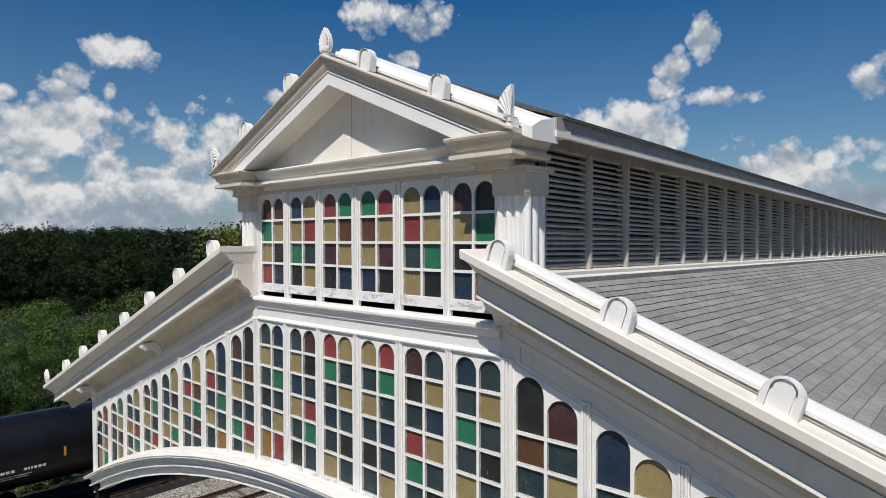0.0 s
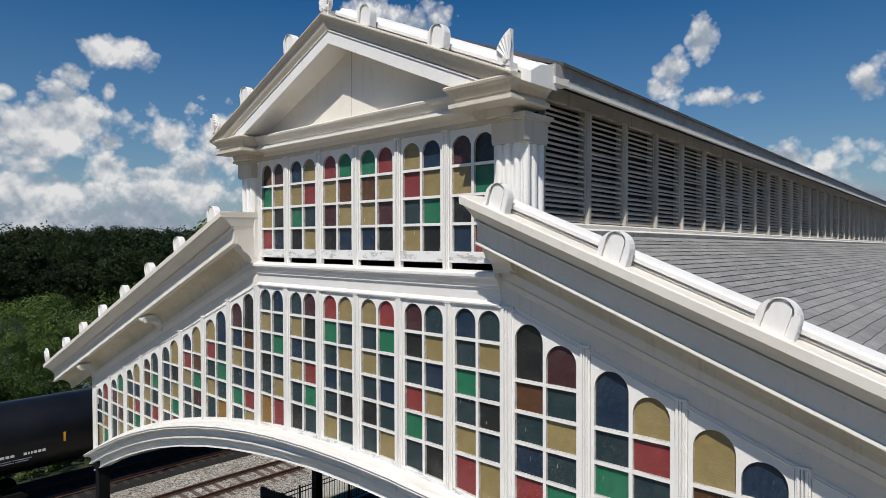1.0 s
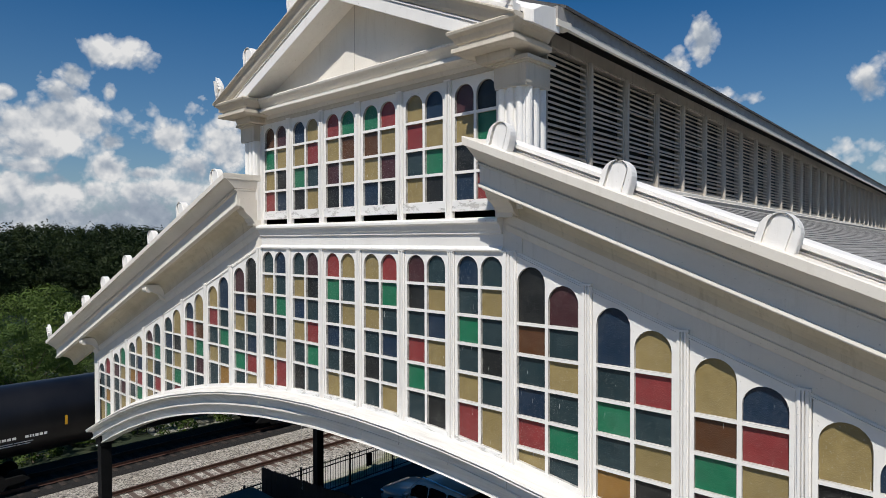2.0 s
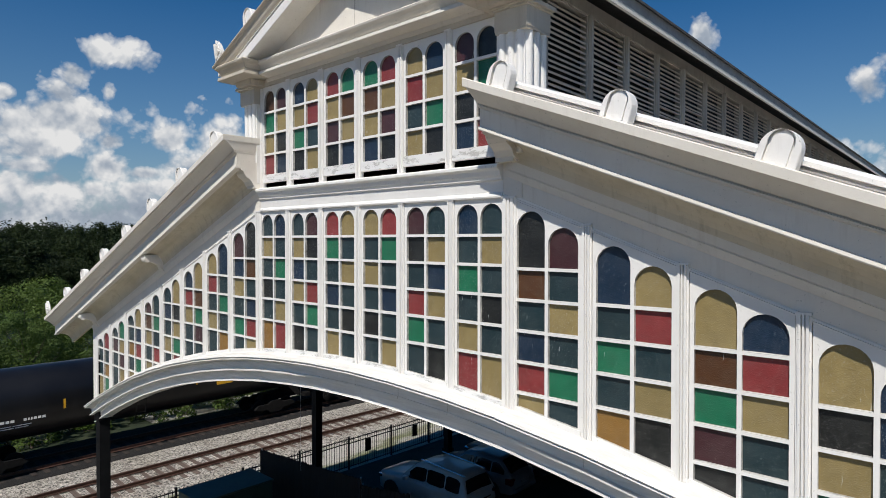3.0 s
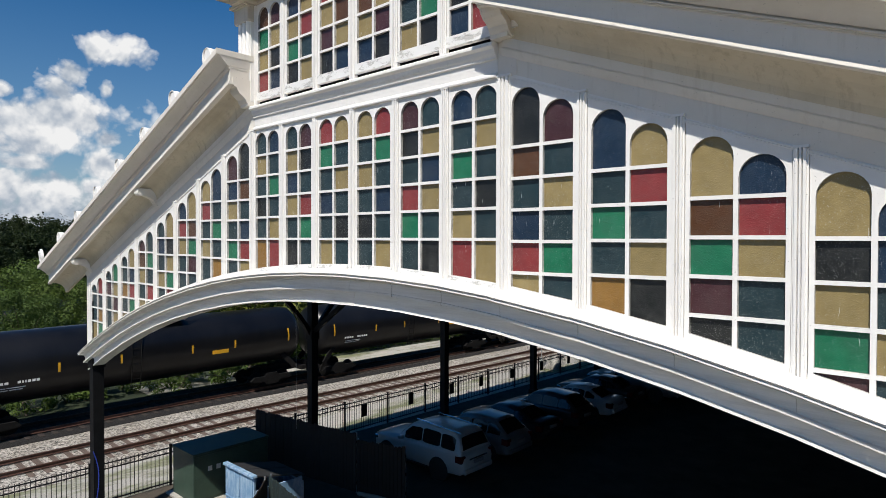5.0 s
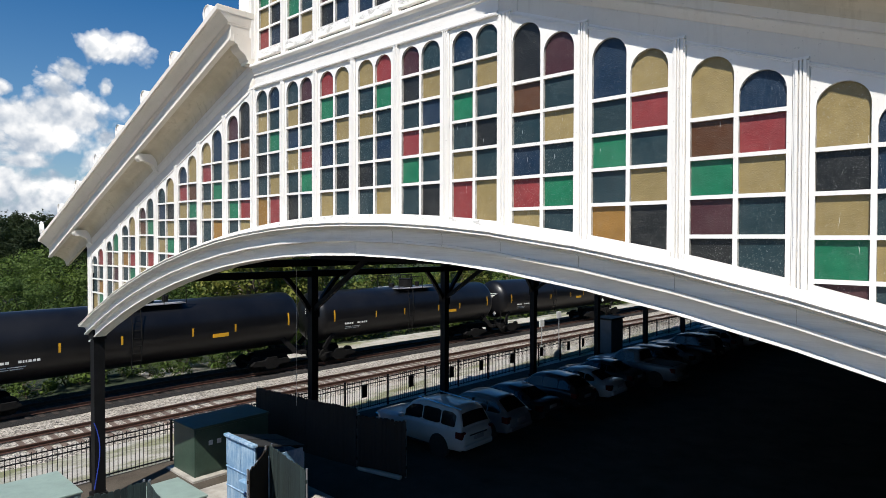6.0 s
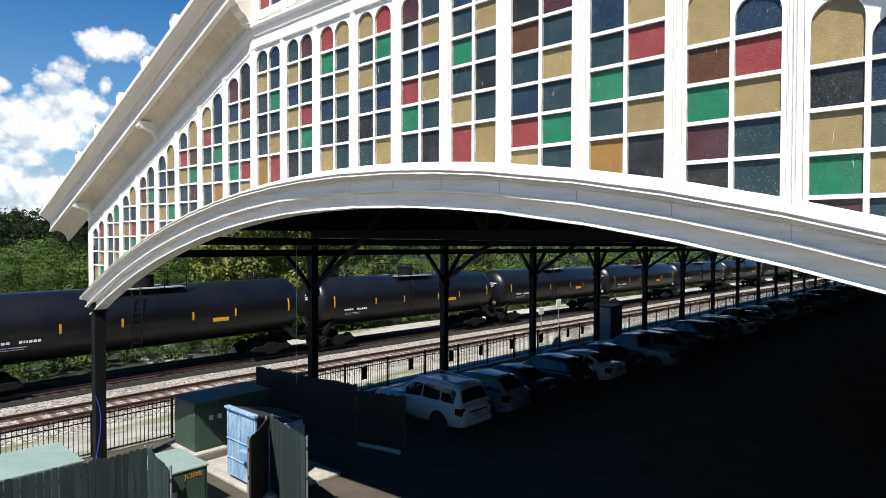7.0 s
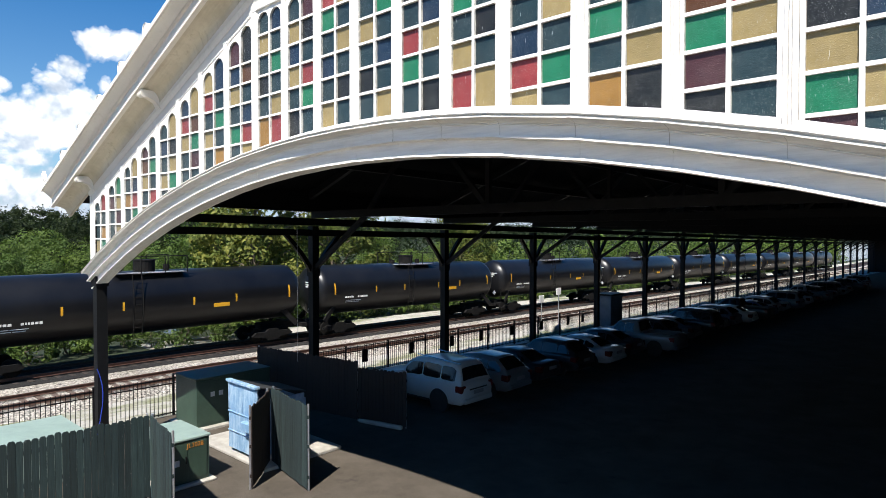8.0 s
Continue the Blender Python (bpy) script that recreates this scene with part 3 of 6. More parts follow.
# ---- brackets under the slopes ----
def scroll_bracket(x, z, width=0.16, depth=0.52, drop=0.40):
    bm = bmesh.new()
    side = [(0.0, 0.0), (depth, 0.0), (depth, -0.07), (depth * 0.93, -0.11), (depth * 0.84, -0.10), (depth * 0.78, -0.16), (depth * 0.55, -0.2), (depth * 0.32, -0.26), (depth * 0.24, drop * -0.85), (depth * 0.12, -drop), (0.0, -drop)]
    rings(bm, [[(x + px, -o, z + h) for o, h in side] for px in (-width / 2, width / 2)])
    tube(bm, (x - width / 2 - 0.012, -depth + 0.07, z - 0.10), (x + width / 2 + 0.012, -depth + 0.07, z - 0.10), 0.085, 14)
    tube(bm, (x - width / 2 - 0.012, -0.06, z - drop + 0.03), (x + width / 2 + 0.012, -0.06, z - drop + 0.03), 0.04, 10)
    part("bracket", bm, CREAM, shed)


for s in (-1, 1):
    for x in (7.55, 12.2):
        scroll_bracket(s * x, crest(x) - 0.575, 0.2)
    # a broad ogee console closes the upper end of each slope
    bm = bmesh.new()
    ogee = [(0.0, 0.10), (0.50, 0.10), (0.50, -0.03), (0.47, -0.035), (0.47, -0.06), (0.42, -0.075), (0.40, -0.13), (0.35, -0.19), (0.29, -0.225), (0.24, -0.27), (0.21, -0.33), (0.16, -0.375), (0.09, -0.395), (0.0, -0.395)]
    rings(bm, [[(s * px, -o, crest(3.15) - 0.50 + h) for o, h in ogee] for px in (3.0, 3.30)])
    part("bracket", bm, CREAM, shed, "broad cream ogee console")

# ---- clerestory front ----
UP = [-3.0, -2.02, -1.01, 0.0, 1.01, 2.02, 3.0]
for i in range(6):
    window_bay(UP[i], UP[i + 1], [12.925, 12.51, 12.11], (13.34, 13.34), lambda x: 11.72, UPPER_GLASS[i], lambda x: 13.46, lambda x: 11.56, 0.070)
for x in UP[1:-1]:
    pilaster(x, 11.45, 13.43, 0.125)
# dark sheet in place of the unlit inside of the clerestory
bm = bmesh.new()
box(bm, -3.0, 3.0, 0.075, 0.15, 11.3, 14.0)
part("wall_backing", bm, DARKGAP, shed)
for s in (-1, 1):
    pilaster(s * 2.955, 11.45, 13.40, 0.09)
# fluted corner columns with plain capitals
for s in (-1, 1):
    bm = bmesh.new()
    x0, x1 = 2.99, 3.42
    def reeds(p0, p1, count, out):
        """Round reeds between two corners, with flat fillets beside them."""
        p0, p1 = Vector(p0), Vector(p1)
        d = (p1 - p0) / count
        pts = []
        for k in range(count):
            a0 = p0 + d * k
            pts.append(a0)
            for i in range(7):
                t = math.pi * i / 6
                pts.append(a0 + d * (0.5 - 0.36 * math.cos(t)) + Vector(out) * 0.36 * d.length * math.sin(t))
        return pts + [p1]

    loop = [tuple(p) for p in reeds((x0, -0.13), (x1, -0.13), 3, (0, -1)) + reeds((x1, -0.13), (x1, 0.33), 3, (1, 0))] + [(x0, 0.33)]
    rings(bm, [[(s * px, py, z) for px, py in loop] for z in (11.55, 13.15)])
    part("column", bm, WHITE, shed, "white fluted corner column")
    bm = bmesh.new()
    for o, z0, z1 in ((0.012, 13.11, 13.14), (0.02, 13.14, 13.395), (0.05, 13.395, 13.42), (0.09, 13.42, 13.47)):
        box(bm, *sorted((s * (x0 - o * 0.5), s * (x1 + 0.05 + o))), -0.18 - o, 0.33 + o * 0.5, z0, z1)
    part("capital", bm, SHADED_WHITE, shed)
    bm = bmesh.new()
    box(bm, *sorted((s * 2.99, s * 3.27)), -0.19, 0.05, 11.45, 11.56)
    part("column_base", bm, CREAM, shed)
# head board, entablature with its blocks over the columns
bm = bmesh.new()
box(bm, -3.0, 3.0, -0.06, 0.07, 13.43, 13.62)
part("frieze_board", bm, SHADED_WHITE, shed)
ENT = [(-0.1, 0.0), (0.34, 0.0), (0.36, -0.02), (0.35, -0.05), (0.30, -0.09), (0.255, -0.15), (0.235, -0.16), (0.235, -0.19), (0.30, -0.20), (0.305, -0.245), (0.28, -0.26), (0.10, -0.28), (0.08, -0.34), (-0.1, -0.36)]
bm = bmesh.new()
rings(bm, [[(x, -o, 13.84 + h) for o, h in ENT] for x in (-2.7, 2.7)])
part("entablature", bm, CREAM, shed)
BLOCK = [(-0.3, 0.0), (0.48, 0.0), (0.50, -0.02), (0.49, -0.05), (0.44, -0.09), (0.395, -0.16), (0.375, -0.17), (0.375, -0.21), (0.44, -0.22), (0.445, -0.275), (0.42, -0.29), (0.20, -0.30), (0.18, -0.40), (-0.3, -0.42)]
for s in (-1, 1):
    bm = bmesh.new()
    xi, xo, yf = 2.98, 3.17, -0.18
    loops = []
    for kind in range(4):
        ring = []
        for o, h in BLOCK:
            z = 13.845 + h
            ring.append([(s * (xi - o * 0.85), 0.0, z), (s * (xi - o * 0.85), yf - o, z), (s * (xo + o), yf - o, z), (s * (xo + o), 0.20, z)][kind])
        loops.append(ring)
    rings(bm, loops)
    part("entablature_block", bm, SHADED_WHITE, shed)

# pediment
PED_SLOPE = 0.433


def ped(x):
    return 15.42 - PED_SLOPE * abs(x)


bm = bmesh.new()
prism(bm, [(-3.3, 13.8), (3.3, 13.8), (0, 15.25)], -0.10, 0.0)
part("tympanum", bm, CREAM, shed, "plain off-white tympanum with one upright seam")
bm = bmesh.new()
box(bm, -0.006, 0.006, -0.104, -0.09, 13.84, 15.1)
part("seam", bm, GREYPAINT, shed)
PEDR = [(-0.2, 0.03), (0.66, 0.03), (0.71, 0.015), (0.71, -0.005), (0.695, -0.015), (0.665, -0.04), (0.64, -0.085), (0.62, -0.14), (0.595, -0.185), (0.57, -0.20), (0.57, -0.21), (0.588, -0.214), (0.588, -0.228), (0.56, -0.233), (0.56, -0.25), (0.57, -0.254), (0.568, -0.425), (0.555, -0.432), (0.52, -0.432), (0.52, -0.405), (0.10, -0.405), (0.05, -0.44), (-0.2, -0.44)]
bm = bmesh.new()
PED_X = [-3.67, -3.5, -3.3, -3.1, -2.9, -2.7, -2.5, 0.0, 2.5, 2.7, 2.9, 3.1, 3.3, 3.5, 3.67]
rings(bm, [[(x, -o, max(ped(x) + h, 13.80 + 0.01 * h)) for o, h in [(-0.2, -0.195)] + PEDR[9:]] for x in PED_X])
part("pediment_cornice", bm, WHITE, shed)
bm = bmesh.new()
rings(bm, [[(x, -o, max(ped(x) + h, 13.803 + 0.01 * h)) for o, h in PEDR[:9] + [(0.575, -0.193), (-0.2, -0.193)]] for x in PED_X])
part("pediment_crown", bm, SHADED_WHITE, shed, "streaked crown moulding of the pediment, painted darker for its shade")
bm = bmesh.new()
PROLL = [(0.42, 0.0), (0.42, 0.05), (0.49, 0.055), (0.495, 0.10), (0.47, 0.125), (0.40, 0.135), (0.385, 0.095), (0.35, 0.09), (0.30, 0.19), (0.28, 0.20), (0.08, 0.235), (-0.06, 0.235), (-0.06, 0.0)]
rings(bm, [[(x, -o, ped(x) + h) for o, h in PROLL] for x in (-3.80, 0.0, 3.80)])
part("pediment_cap", bm, WHITE, shed)
for s in (-1, 1):
    bm = bmesh.new()
    stop = [(0.505, -0.05), (0.505, 0.105), (0.31, 0.205), (0.08, 0.243), (-0.065, 0.243), (-0.065, -0.05)]
    rings(bm, [[(s * x, -o, ped(x) + h) for o, h in stop] for x in (3.66, 3.812)])
    bevelled(bm, 0.006)
    part("cap_end", bm, WHITE, shed)
for s in (-1, 1):
    for x in (0.95, 2.40):
        antefix(s * x, ped(x) + 0.015, s * 8.0, 0.31, 0.31, -0.665)


def palmette(x, y, z, width, height, half=0, turn=0.0):
    """A carved fan: a leaf-shaped back with ribs that spread from two scrolls."""
    bm = bmesh.new()
    rise = [k / 12 for k in range(13)]
    wide = [0.5 * width * abs(math.sin(math.pi * u ** 0.85)) ** 0.75 * (1.0 - 0.22 * u) for u in rise]
    outline = [(-w, height * u) for w, u in zip(wide, rise)] + [(w, height * u) for w, u in list(zip(wide, rise))[11:0:-1]]
    outline = [p for p in outline if half == 0 or p[0] * half >= -1e-6]
    prism(bm, outline, 0.0, 0.07)
    for k in range(-4, 5):
        if half and k * half < 0:
            continue
        a = radians(k * 17)
        tip = Vector((math.sin(a) * 0.37 * width, -0.012, 0.26 * height + math.cos(a) * 0.56 * height))
        tube(bm, (math.sin(a) * 0.03, -0.006, 0.16 * height), tip, 0.006, 6, 0.020 * width / 0.3)
    for s in (-1, 1):
        if half and s != half:
            continue
        for r0, px in ((0.042, 0.055), (0.022, 0.055)):
            tube(bm, (s * px, -0.03 + r0 * 0.2, 0.10), (s * px, 0.02, 0.10), r0, 10)
    box(bm, -0.08 if half <= 0 else 0.002, 0.08 if half >= 0 else -0.002, 0.012, 0.16, -0.08, 0.05)
    bmesh.ops.transform(bm, matrix=Matrix.Translation((x, y, z)) @ pose(0, 0, 0, 0, 0, turn), verts=bm.verts)
    part("acroterion", bm, WHITE, shed, "white carved palmette ornament")


palmette(0.0, -0.64, 15.43, 0.30, 0.44)
palmette(3.62, -0.66, 13.93, 0.46, 0.44, -1, 0)
palmette(-3.62, -0.66, 13.93, 0.46, 0.44, 1, 0)
palmette(-14.2, -0.84, crest(14.2) + 0.04, 0.4, 0.42, 1, 0)
palmette(14.2, -0.84, crest(14.2) + 0.04, 0.4, 0.42, -1, 0)

# ---- clerestory sides: louvres between posts ----
LOUVRE_PITCH, FIRST = 1.2225, 1.44
bays = int((SHED_END - FIRST) / LOUVRE_PITCH)
for s in (-1, 1):
    # dark sheet behind the slats, again for the unlit inside
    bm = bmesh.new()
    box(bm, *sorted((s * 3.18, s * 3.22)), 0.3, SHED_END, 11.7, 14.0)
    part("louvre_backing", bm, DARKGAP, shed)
    bm = bmesh.new()
    sill = [(3.2, 12.15), (3.40, 12.13), (3.42, 12.11), (3.42, 12.06), (3.46, 12.04), (3.50, 11.98), (3.50, 11.9), (3.2, 11.9)]
    rings(bm, [[(s * x, y, z) for x, z in sill] for y in (0.20, SHED_END)])
    part("clerestory_sill", bm, CREAM, shed)
    bm = bmesh.new()
    box(bm, *sorted((s * 3.2, s * 3.36)), 0.34, SHED_END, 13.79, 13.98)
    part("eave_board", bm, GREYPAINT, shed)
    far_posts = bmesh.new()
    for k in range(bays):
        y = FIRST + LOUVRE_PITCH * k
        bm = bmesh.new() if k < 60 else far_posts
        rings(bm, [[(s * 3.2, y - 0.055, z), (s * 3.36, y - 0.055, z), (s * 3.395, y - 0.035, z), (s * 3.395, y + 0.025, z), (s * 3.36, y + 0.045, z), (s * 3.2, y + 0.045, z)] for z in (12.13, 13.80)])
        if k < 60:
            part("louvre_post", bm, GREYPAINT, shed)
    tagged(part("far_louvre_posts", far_posts, GREYPAINT, shed), kind="stuff")
    bm = bmesh.new()
    fascia = [(3.785, 14.06), (3.83, 14.05), (3.83, 13.81), (3.79, 13.805)]
    rings(bm, [[(s * x, y, z) for x, z in fascia] for y in (-0.04, SHED_END + 0.5)])
    part("eave_fascia", bm, TWOCOAT, shed, "grey fascia board with a ragged cream lower edge")
    # roof planes
    bm = bmesh.new()
    roof = [(0.0, 15.58), (3.88, 14.07), (3.88, 14.03), (0.0, 15.40)]
    rings(bm, [[(s * x, y, z) for x, z in roof] for y in (-0.16, SHED_END + 0.6)])
    part("clerestory_roof", bm, SHINGLE_DARK, shed, "dark shingle roof of the clerestory")
    bm = bmesh.new()
    prism(bm, [(0.0, 15.44), (s * 3.70, 14.055), (s * 3.70, 13.815), (0.0, 13.815)], -0.055, 0.13)
    part("verge_board", bm, WHITE, shed)
    bm = bmesh.new()
    box(bm, *sorted((s * 3.702, s * 3.838)), -0.02, 0.30, 13.807, 14.045)
    part("fascia_end", bm, TWOCOAT, shed)
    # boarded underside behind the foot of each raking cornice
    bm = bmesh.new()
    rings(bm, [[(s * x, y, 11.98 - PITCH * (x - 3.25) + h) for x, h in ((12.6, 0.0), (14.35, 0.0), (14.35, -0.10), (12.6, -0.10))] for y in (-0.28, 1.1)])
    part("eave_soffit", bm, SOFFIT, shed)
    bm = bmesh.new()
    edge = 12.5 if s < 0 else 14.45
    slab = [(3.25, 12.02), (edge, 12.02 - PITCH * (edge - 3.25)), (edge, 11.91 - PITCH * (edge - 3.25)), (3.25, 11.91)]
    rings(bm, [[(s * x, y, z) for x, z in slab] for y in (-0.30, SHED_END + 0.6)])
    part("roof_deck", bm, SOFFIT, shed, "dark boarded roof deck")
    bm = bmesh.new()
    drop = 12.02 - PITCH * (edge - 3.25)
    box(bm, *sorted((s * (edge - 0.03), s * (edge + 0.07))), 0.2, SHED_END + 0.6, 7.58, drop + 0.05)
    part("eave_board", bm, BLACK, shed)


SLAT_PROFILE = [(0.004, 0.017), (0.012, 0.029), (0.094, -0.004), (0.097, -0.034), (0.084, -0.034)]
SLATS, SLAT_STEP = 20, 0.0785


def slat_mesh():
    bm = bmesh.new()
    w = LOUVRE_PITCH - 0.10
    rings(bm, [[(x, y, z) for x, z in SLAT_PROFILE] for y in (0.0, w)])
    me = bpy.data.meshes.new("slat")
    bm.to_mesh(me)
    bm.free()
    me.materials.append(SLATPAINT)
    return me


SLAT = slat_mesh()
for k in range(17):
    y = FIRST + LOUVRE_PITCH * (k - 1)
    bm = bmesh.new()
    ya, yb = y + 0.045, y + LOUVRE_PITCH - 0.055
    rings(bm, [[(x, ya, 12.15), (x, yb, 12.15), (x, yb, 13.80), (x, ya, 13.80)] for x in (3.23, 3.34)] + [[(x, ya + 0.03, 12.18), (x, yb - 0.03, 12.18), (x, yb - 0.03, 13.77), (x, ya + 0.03, 13.77)] for x in (3.34, 3.23)], True, False)
    louvre = part("louvre_panel", bm, GREYPAINT, shed, "grey weathered louvre panel")
    for j in range(SLATS):
        z = 12.21 + j * SLAT_STEP
        shared("slat", SLAT, louvre, Matrix.Translation((3.232 + random.uniform(-0.004, 0.004), y + 0.05, z)) @ pose(0, 0, 0, random.uniform(-0.4, 0.4), random.choice((0, 0, 0, 1)) * random.uniform(-14, 10) + random.uniform(-3, 3), 0))
bm = bmesh.new()
for k in range(17, bays):
    y = FIRST + LOUVRE_PITCH * (k - 1)
    for j in range(SLATS):
        z = 12.21 + j * SLAT_STEP
        w = LOUVRE_PITCH - 0.10
        rings(bm, [[(3.232 + px, yy, z + pz) for px, pz in SLAT_PROFILE] for yy in (y + 0.05, y + 0.05 + w)])
tagged(part("far_louvres", bm, SLATPAINT, shed), kind="stuff")

# ---- inside the shed: posts, braces, trusses ----
POSTS = [(-12.30 - SKEW * (0.14 + 7.95 * k), 0.14 + 7.95 * k) for k in range(22)]


def shed_post(x, y):
    bm = bmesh.new()
    box(bm, x - 0.15, x + 0.15, y - 0.15, y + 0.15, -0.1, 7.0)
    box(bm, x - 0.2, x + 0.2, y - 0.2, y + 0.2, 0.0, 0.35)
    box(bm, x - 0.19, x + 0.19, y - 0.19, y + 0.19, 5.0, 5.35)
    post = part("post", bm, BLACK, shed, "black-painted iron post with knee braces")
    post.matrix_basis = Matrix.Translation((0, 0, FALL * y))
    for dy in ((1,) if y < 1 else (-1, 1)):
        bm = bmesh.new()
        for j in range(4):
            f0, f1 = j / 4, (j + 1) / 4
            p0 = Vector((x, y + dy * (0.12 + 1.25 * f0 ** 1.25), 5.2 + 1.55 * f0))
            p1 = Vector((x, y + dy * (0.12 + 1.25 * f1 ** 1.25), 5.2 + 1.55 * f1))
            beam(bm, p0, p1, 0.15, 0.16)
        part("brace", bm, BLACK, post)
    bm = bmesh.new()
    beam(bm, (x, y, 5.25), (x + 3.2, y, 7.35), 0.14, 0.17)
    part("brace", bm, BLACK, post)


for x, y in POSTS:
    shed_post(x, y)
for s in (-1, 1):
    bm = bmesh.new()
    beam(bm, (s * 12.30, 0.2, 6.74), (s * 12.30, SHED_END, 6.74), 0.24, 0.25)
    part("eave_beam", bm, BLACK, shed)
    for xx, zz in ((9.4, 9.15), (6.5, 10.25), (12.30, 7.17)):
        bm = bmesh.new()
        beam(bm, (s * xx, 0.3, zz), (s * xx, SHED_END, zz), 0.16, 0.28)
        part("purlin", bm, BLACK, shed)
for k, (x, y) in enumerate(POSTS):
    if k == 0:
        continue
    bm = bmesh.new()
    off = -SKEW * y
    beam(bm, (-12.3, y, 7.45), (12.3, y, 7.45), 0.2, 0.28)
    truss = part("truss", bm, BLACK, shed, "black timber roof truss")
    truss.matrix_basis = Matrix.Translation((off, 0, FALL * y))
    members = [("collar_beam", (-3.4, 11.7), (3.4, 11.7), 0.16, 0.22)]
    for s in (-1, 1):
        members += [("rafter", (s * 12.9, 8.05), (s * 3.4, 11.65), 0.18, 0.26), ("strut", (s * 9.0, 7.45), (s * 6.2, 10.5), 0.12, 0.16), ("strut", (s * 3.4, 7.45), (s * 6.2, 10.5), 0.12, 0.16), ("queen_post", (s * 3.4, 7.45), (s * 3.4, 11.8), 0.14, 0.16)]
    for nm, (xa, za), (xb, zb), w, d in members:
        bm = bmesh.new()
        beam(bm, (xa, y, za), (xb, y, zb), w, d)
        part(nm, bm, BLACK, truss)
# closing walls
bm = bmesh.new()
box(bm, 14.0, 14.25, -0.5, SHED_END, -0.4, 8.4)
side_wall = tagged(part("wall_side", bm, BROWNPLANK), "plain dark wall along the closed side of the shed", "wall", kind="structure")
side_wall.matrix_basis = AXIS
# end wall added to block light from the far end
bm = bmesh.new()
box(bm, -13.5, 14.2, SHED_END, SHED_END + 0.25, -0.4, 12.0)
end_wall = tagged(part("wall_end", bm, BROWNPLANK), "plain dark wall added across the far end to keep light out", "wall", kind="structure")
end_wall.matrix_basis = AXIS
LONG = ("louvre_backing", "clerestory_sill", "eave_board", "louvre_post", "far_louvre_posts", "eave_fascia", "clerestory_roof", "roof_deck", "eave_gutter", "louvre_panel", "far_louvres", "eave_beam", "purlin", "shingle_roof", "far_shingles")


def align_long_parts():
    for ob in shed.children:
        if ob.name.split(".")[0] in LONG:
            ob.matrix_basis = AXIS


# ---- ground ----
def ground_height(x, y):
    """Level by the shed, down to the river beyond the tracks, up again on the far bank."""
    return bank(x) + grade(y)


def bank(x):
    if x > -31:
        return -0.03
    if x > -62:
        t = (-31 - x) / 31
        return -0.03 - 8.5 * t * t * (3 - 2 * t)
    if x > -175:
        return -8.53
    t = min(1.0, (-175 - x) / 90)
    return -8.53 + 9.5 * t * t * (3 - 2 * t) + max(0.0, (-265 - x)) * 0.010


bm = bmesh.new()
gx = [-4500, -3000, -2000, -1400, -1000, -700, -500, -400, -330, -290, -265, -245, -225, -205, -190, -175, -120, -70, -62, -57, -52, -47, -43, -39, -36, -33.5, -31, -10, 60, 300, 1200, 4500]
gy = [-4500, -1500, -600, -250, -120, -60, -20, 8, 20, 40, 70, 110, 183, 300, 500, 900, 1800, 4500]
grid = [[bm.verts.new((x, y, ground_height(x, y) + (random.uniform(-0.25, 0.25) if -60 < x < -33 else 0))) for x in gx] for y in gy]
for a, b in zip(grid, grid[1:]):
    for i in range(len(gx) - 1):
        bm.faces.new((a[i], a[i + 1], b[i + 1], b[i]))
tagged(part("ground", bm, GRASS), "scrubby grass ground running down to a river", "ground", kind="structure")
bm = bmesh.new()
box(bm, -195, -54, -700, 1500, -8.0, -7.4)
tagged(part("water", bm, WATER), "still dark river water", "water", kind="structure")


def strip(x0, x1, y0, y1, top, skew=0.0):
    """A paved strip that follows the fall of the ground."""
    b = bmesh.new()
    rings(b, [[(x0 - skew * max(0, y), y, grade(y) + top), (x1, y, grade(y) + top), (x1, y, grade(y) + top - 0.4), (x0 - skew * max(0, y), y, grade(y) + top - 0.4)] for y in (y0, 8.0, min(y1, 183.0)) + ((y1,) if y1 > 183 else ())])
    return b


bm = strip(-14.3, 14.0, -40, 190, 0.0)
tagged(part("pavement", bm, ASPHALT), "worn grey asphalt of the car park", "pavement", kind="structure")
# unseen ground, added to throw warm light up to arch and soffits
bm = bmesh.new()
box(bm, -6.9, 45.0, -60.0, -4.0, -0.3, 0.008)
tagged(part("forecourt", bm, BOUNCE_PAVING), "unseen pale apron added before the gable to bounce warm light", "pavement", kind="structure")
bm = strip(-18.3, -14.2, -80, 300, -0.012)
tagged(part("verge", bm, VERGE), "pale gravel verge with thin grass", "verge", kind="structure")

# ---- tracks ----
TRACK_NEAR, TRACK_FAR = -19.9, -25.0


def ballast(x, half, name):
    bm = bmesh.new()
    ys = [-90 + 2.0 * i for i in range(196)]
    loops = []
    for y in ys:
        j = [random.uniform(-0.12, 0.12) for _ in range(4)]
        g = grade(y)
        loops.append([(x - half - 1.0 + j[0], y, g - 0.2), (x - half + j[1], y, g + j[1] * 0.2), (x - half + 0.5, y, g + 0.06), (x + half - 0.5, y, g + 0.06), (x + half + j[2], y, g + j[2] * 0.2), (x + half + 1.0 + j[3], y, g - 0.2)])
    rings(bm, loops, False)
    return tagged(part(name, bm, GRAVEL), "pale crushed stone ballast bed", "ballast", kind="structure")


ballast(-20.4, 2.9, "ballast")
bm = strip(TRACK_NEAR - 1.05, TRACK_NEAR + 1.05, -80, 300, 0.058)
tagged(part("track_bed", bm, plain("rust_stained_ballast", (0.135, 0.100, 0.076), 0.5, 9.0, 0.95, 0.04)), "rust-stained stones between the rails", "ballast", kind="structure")
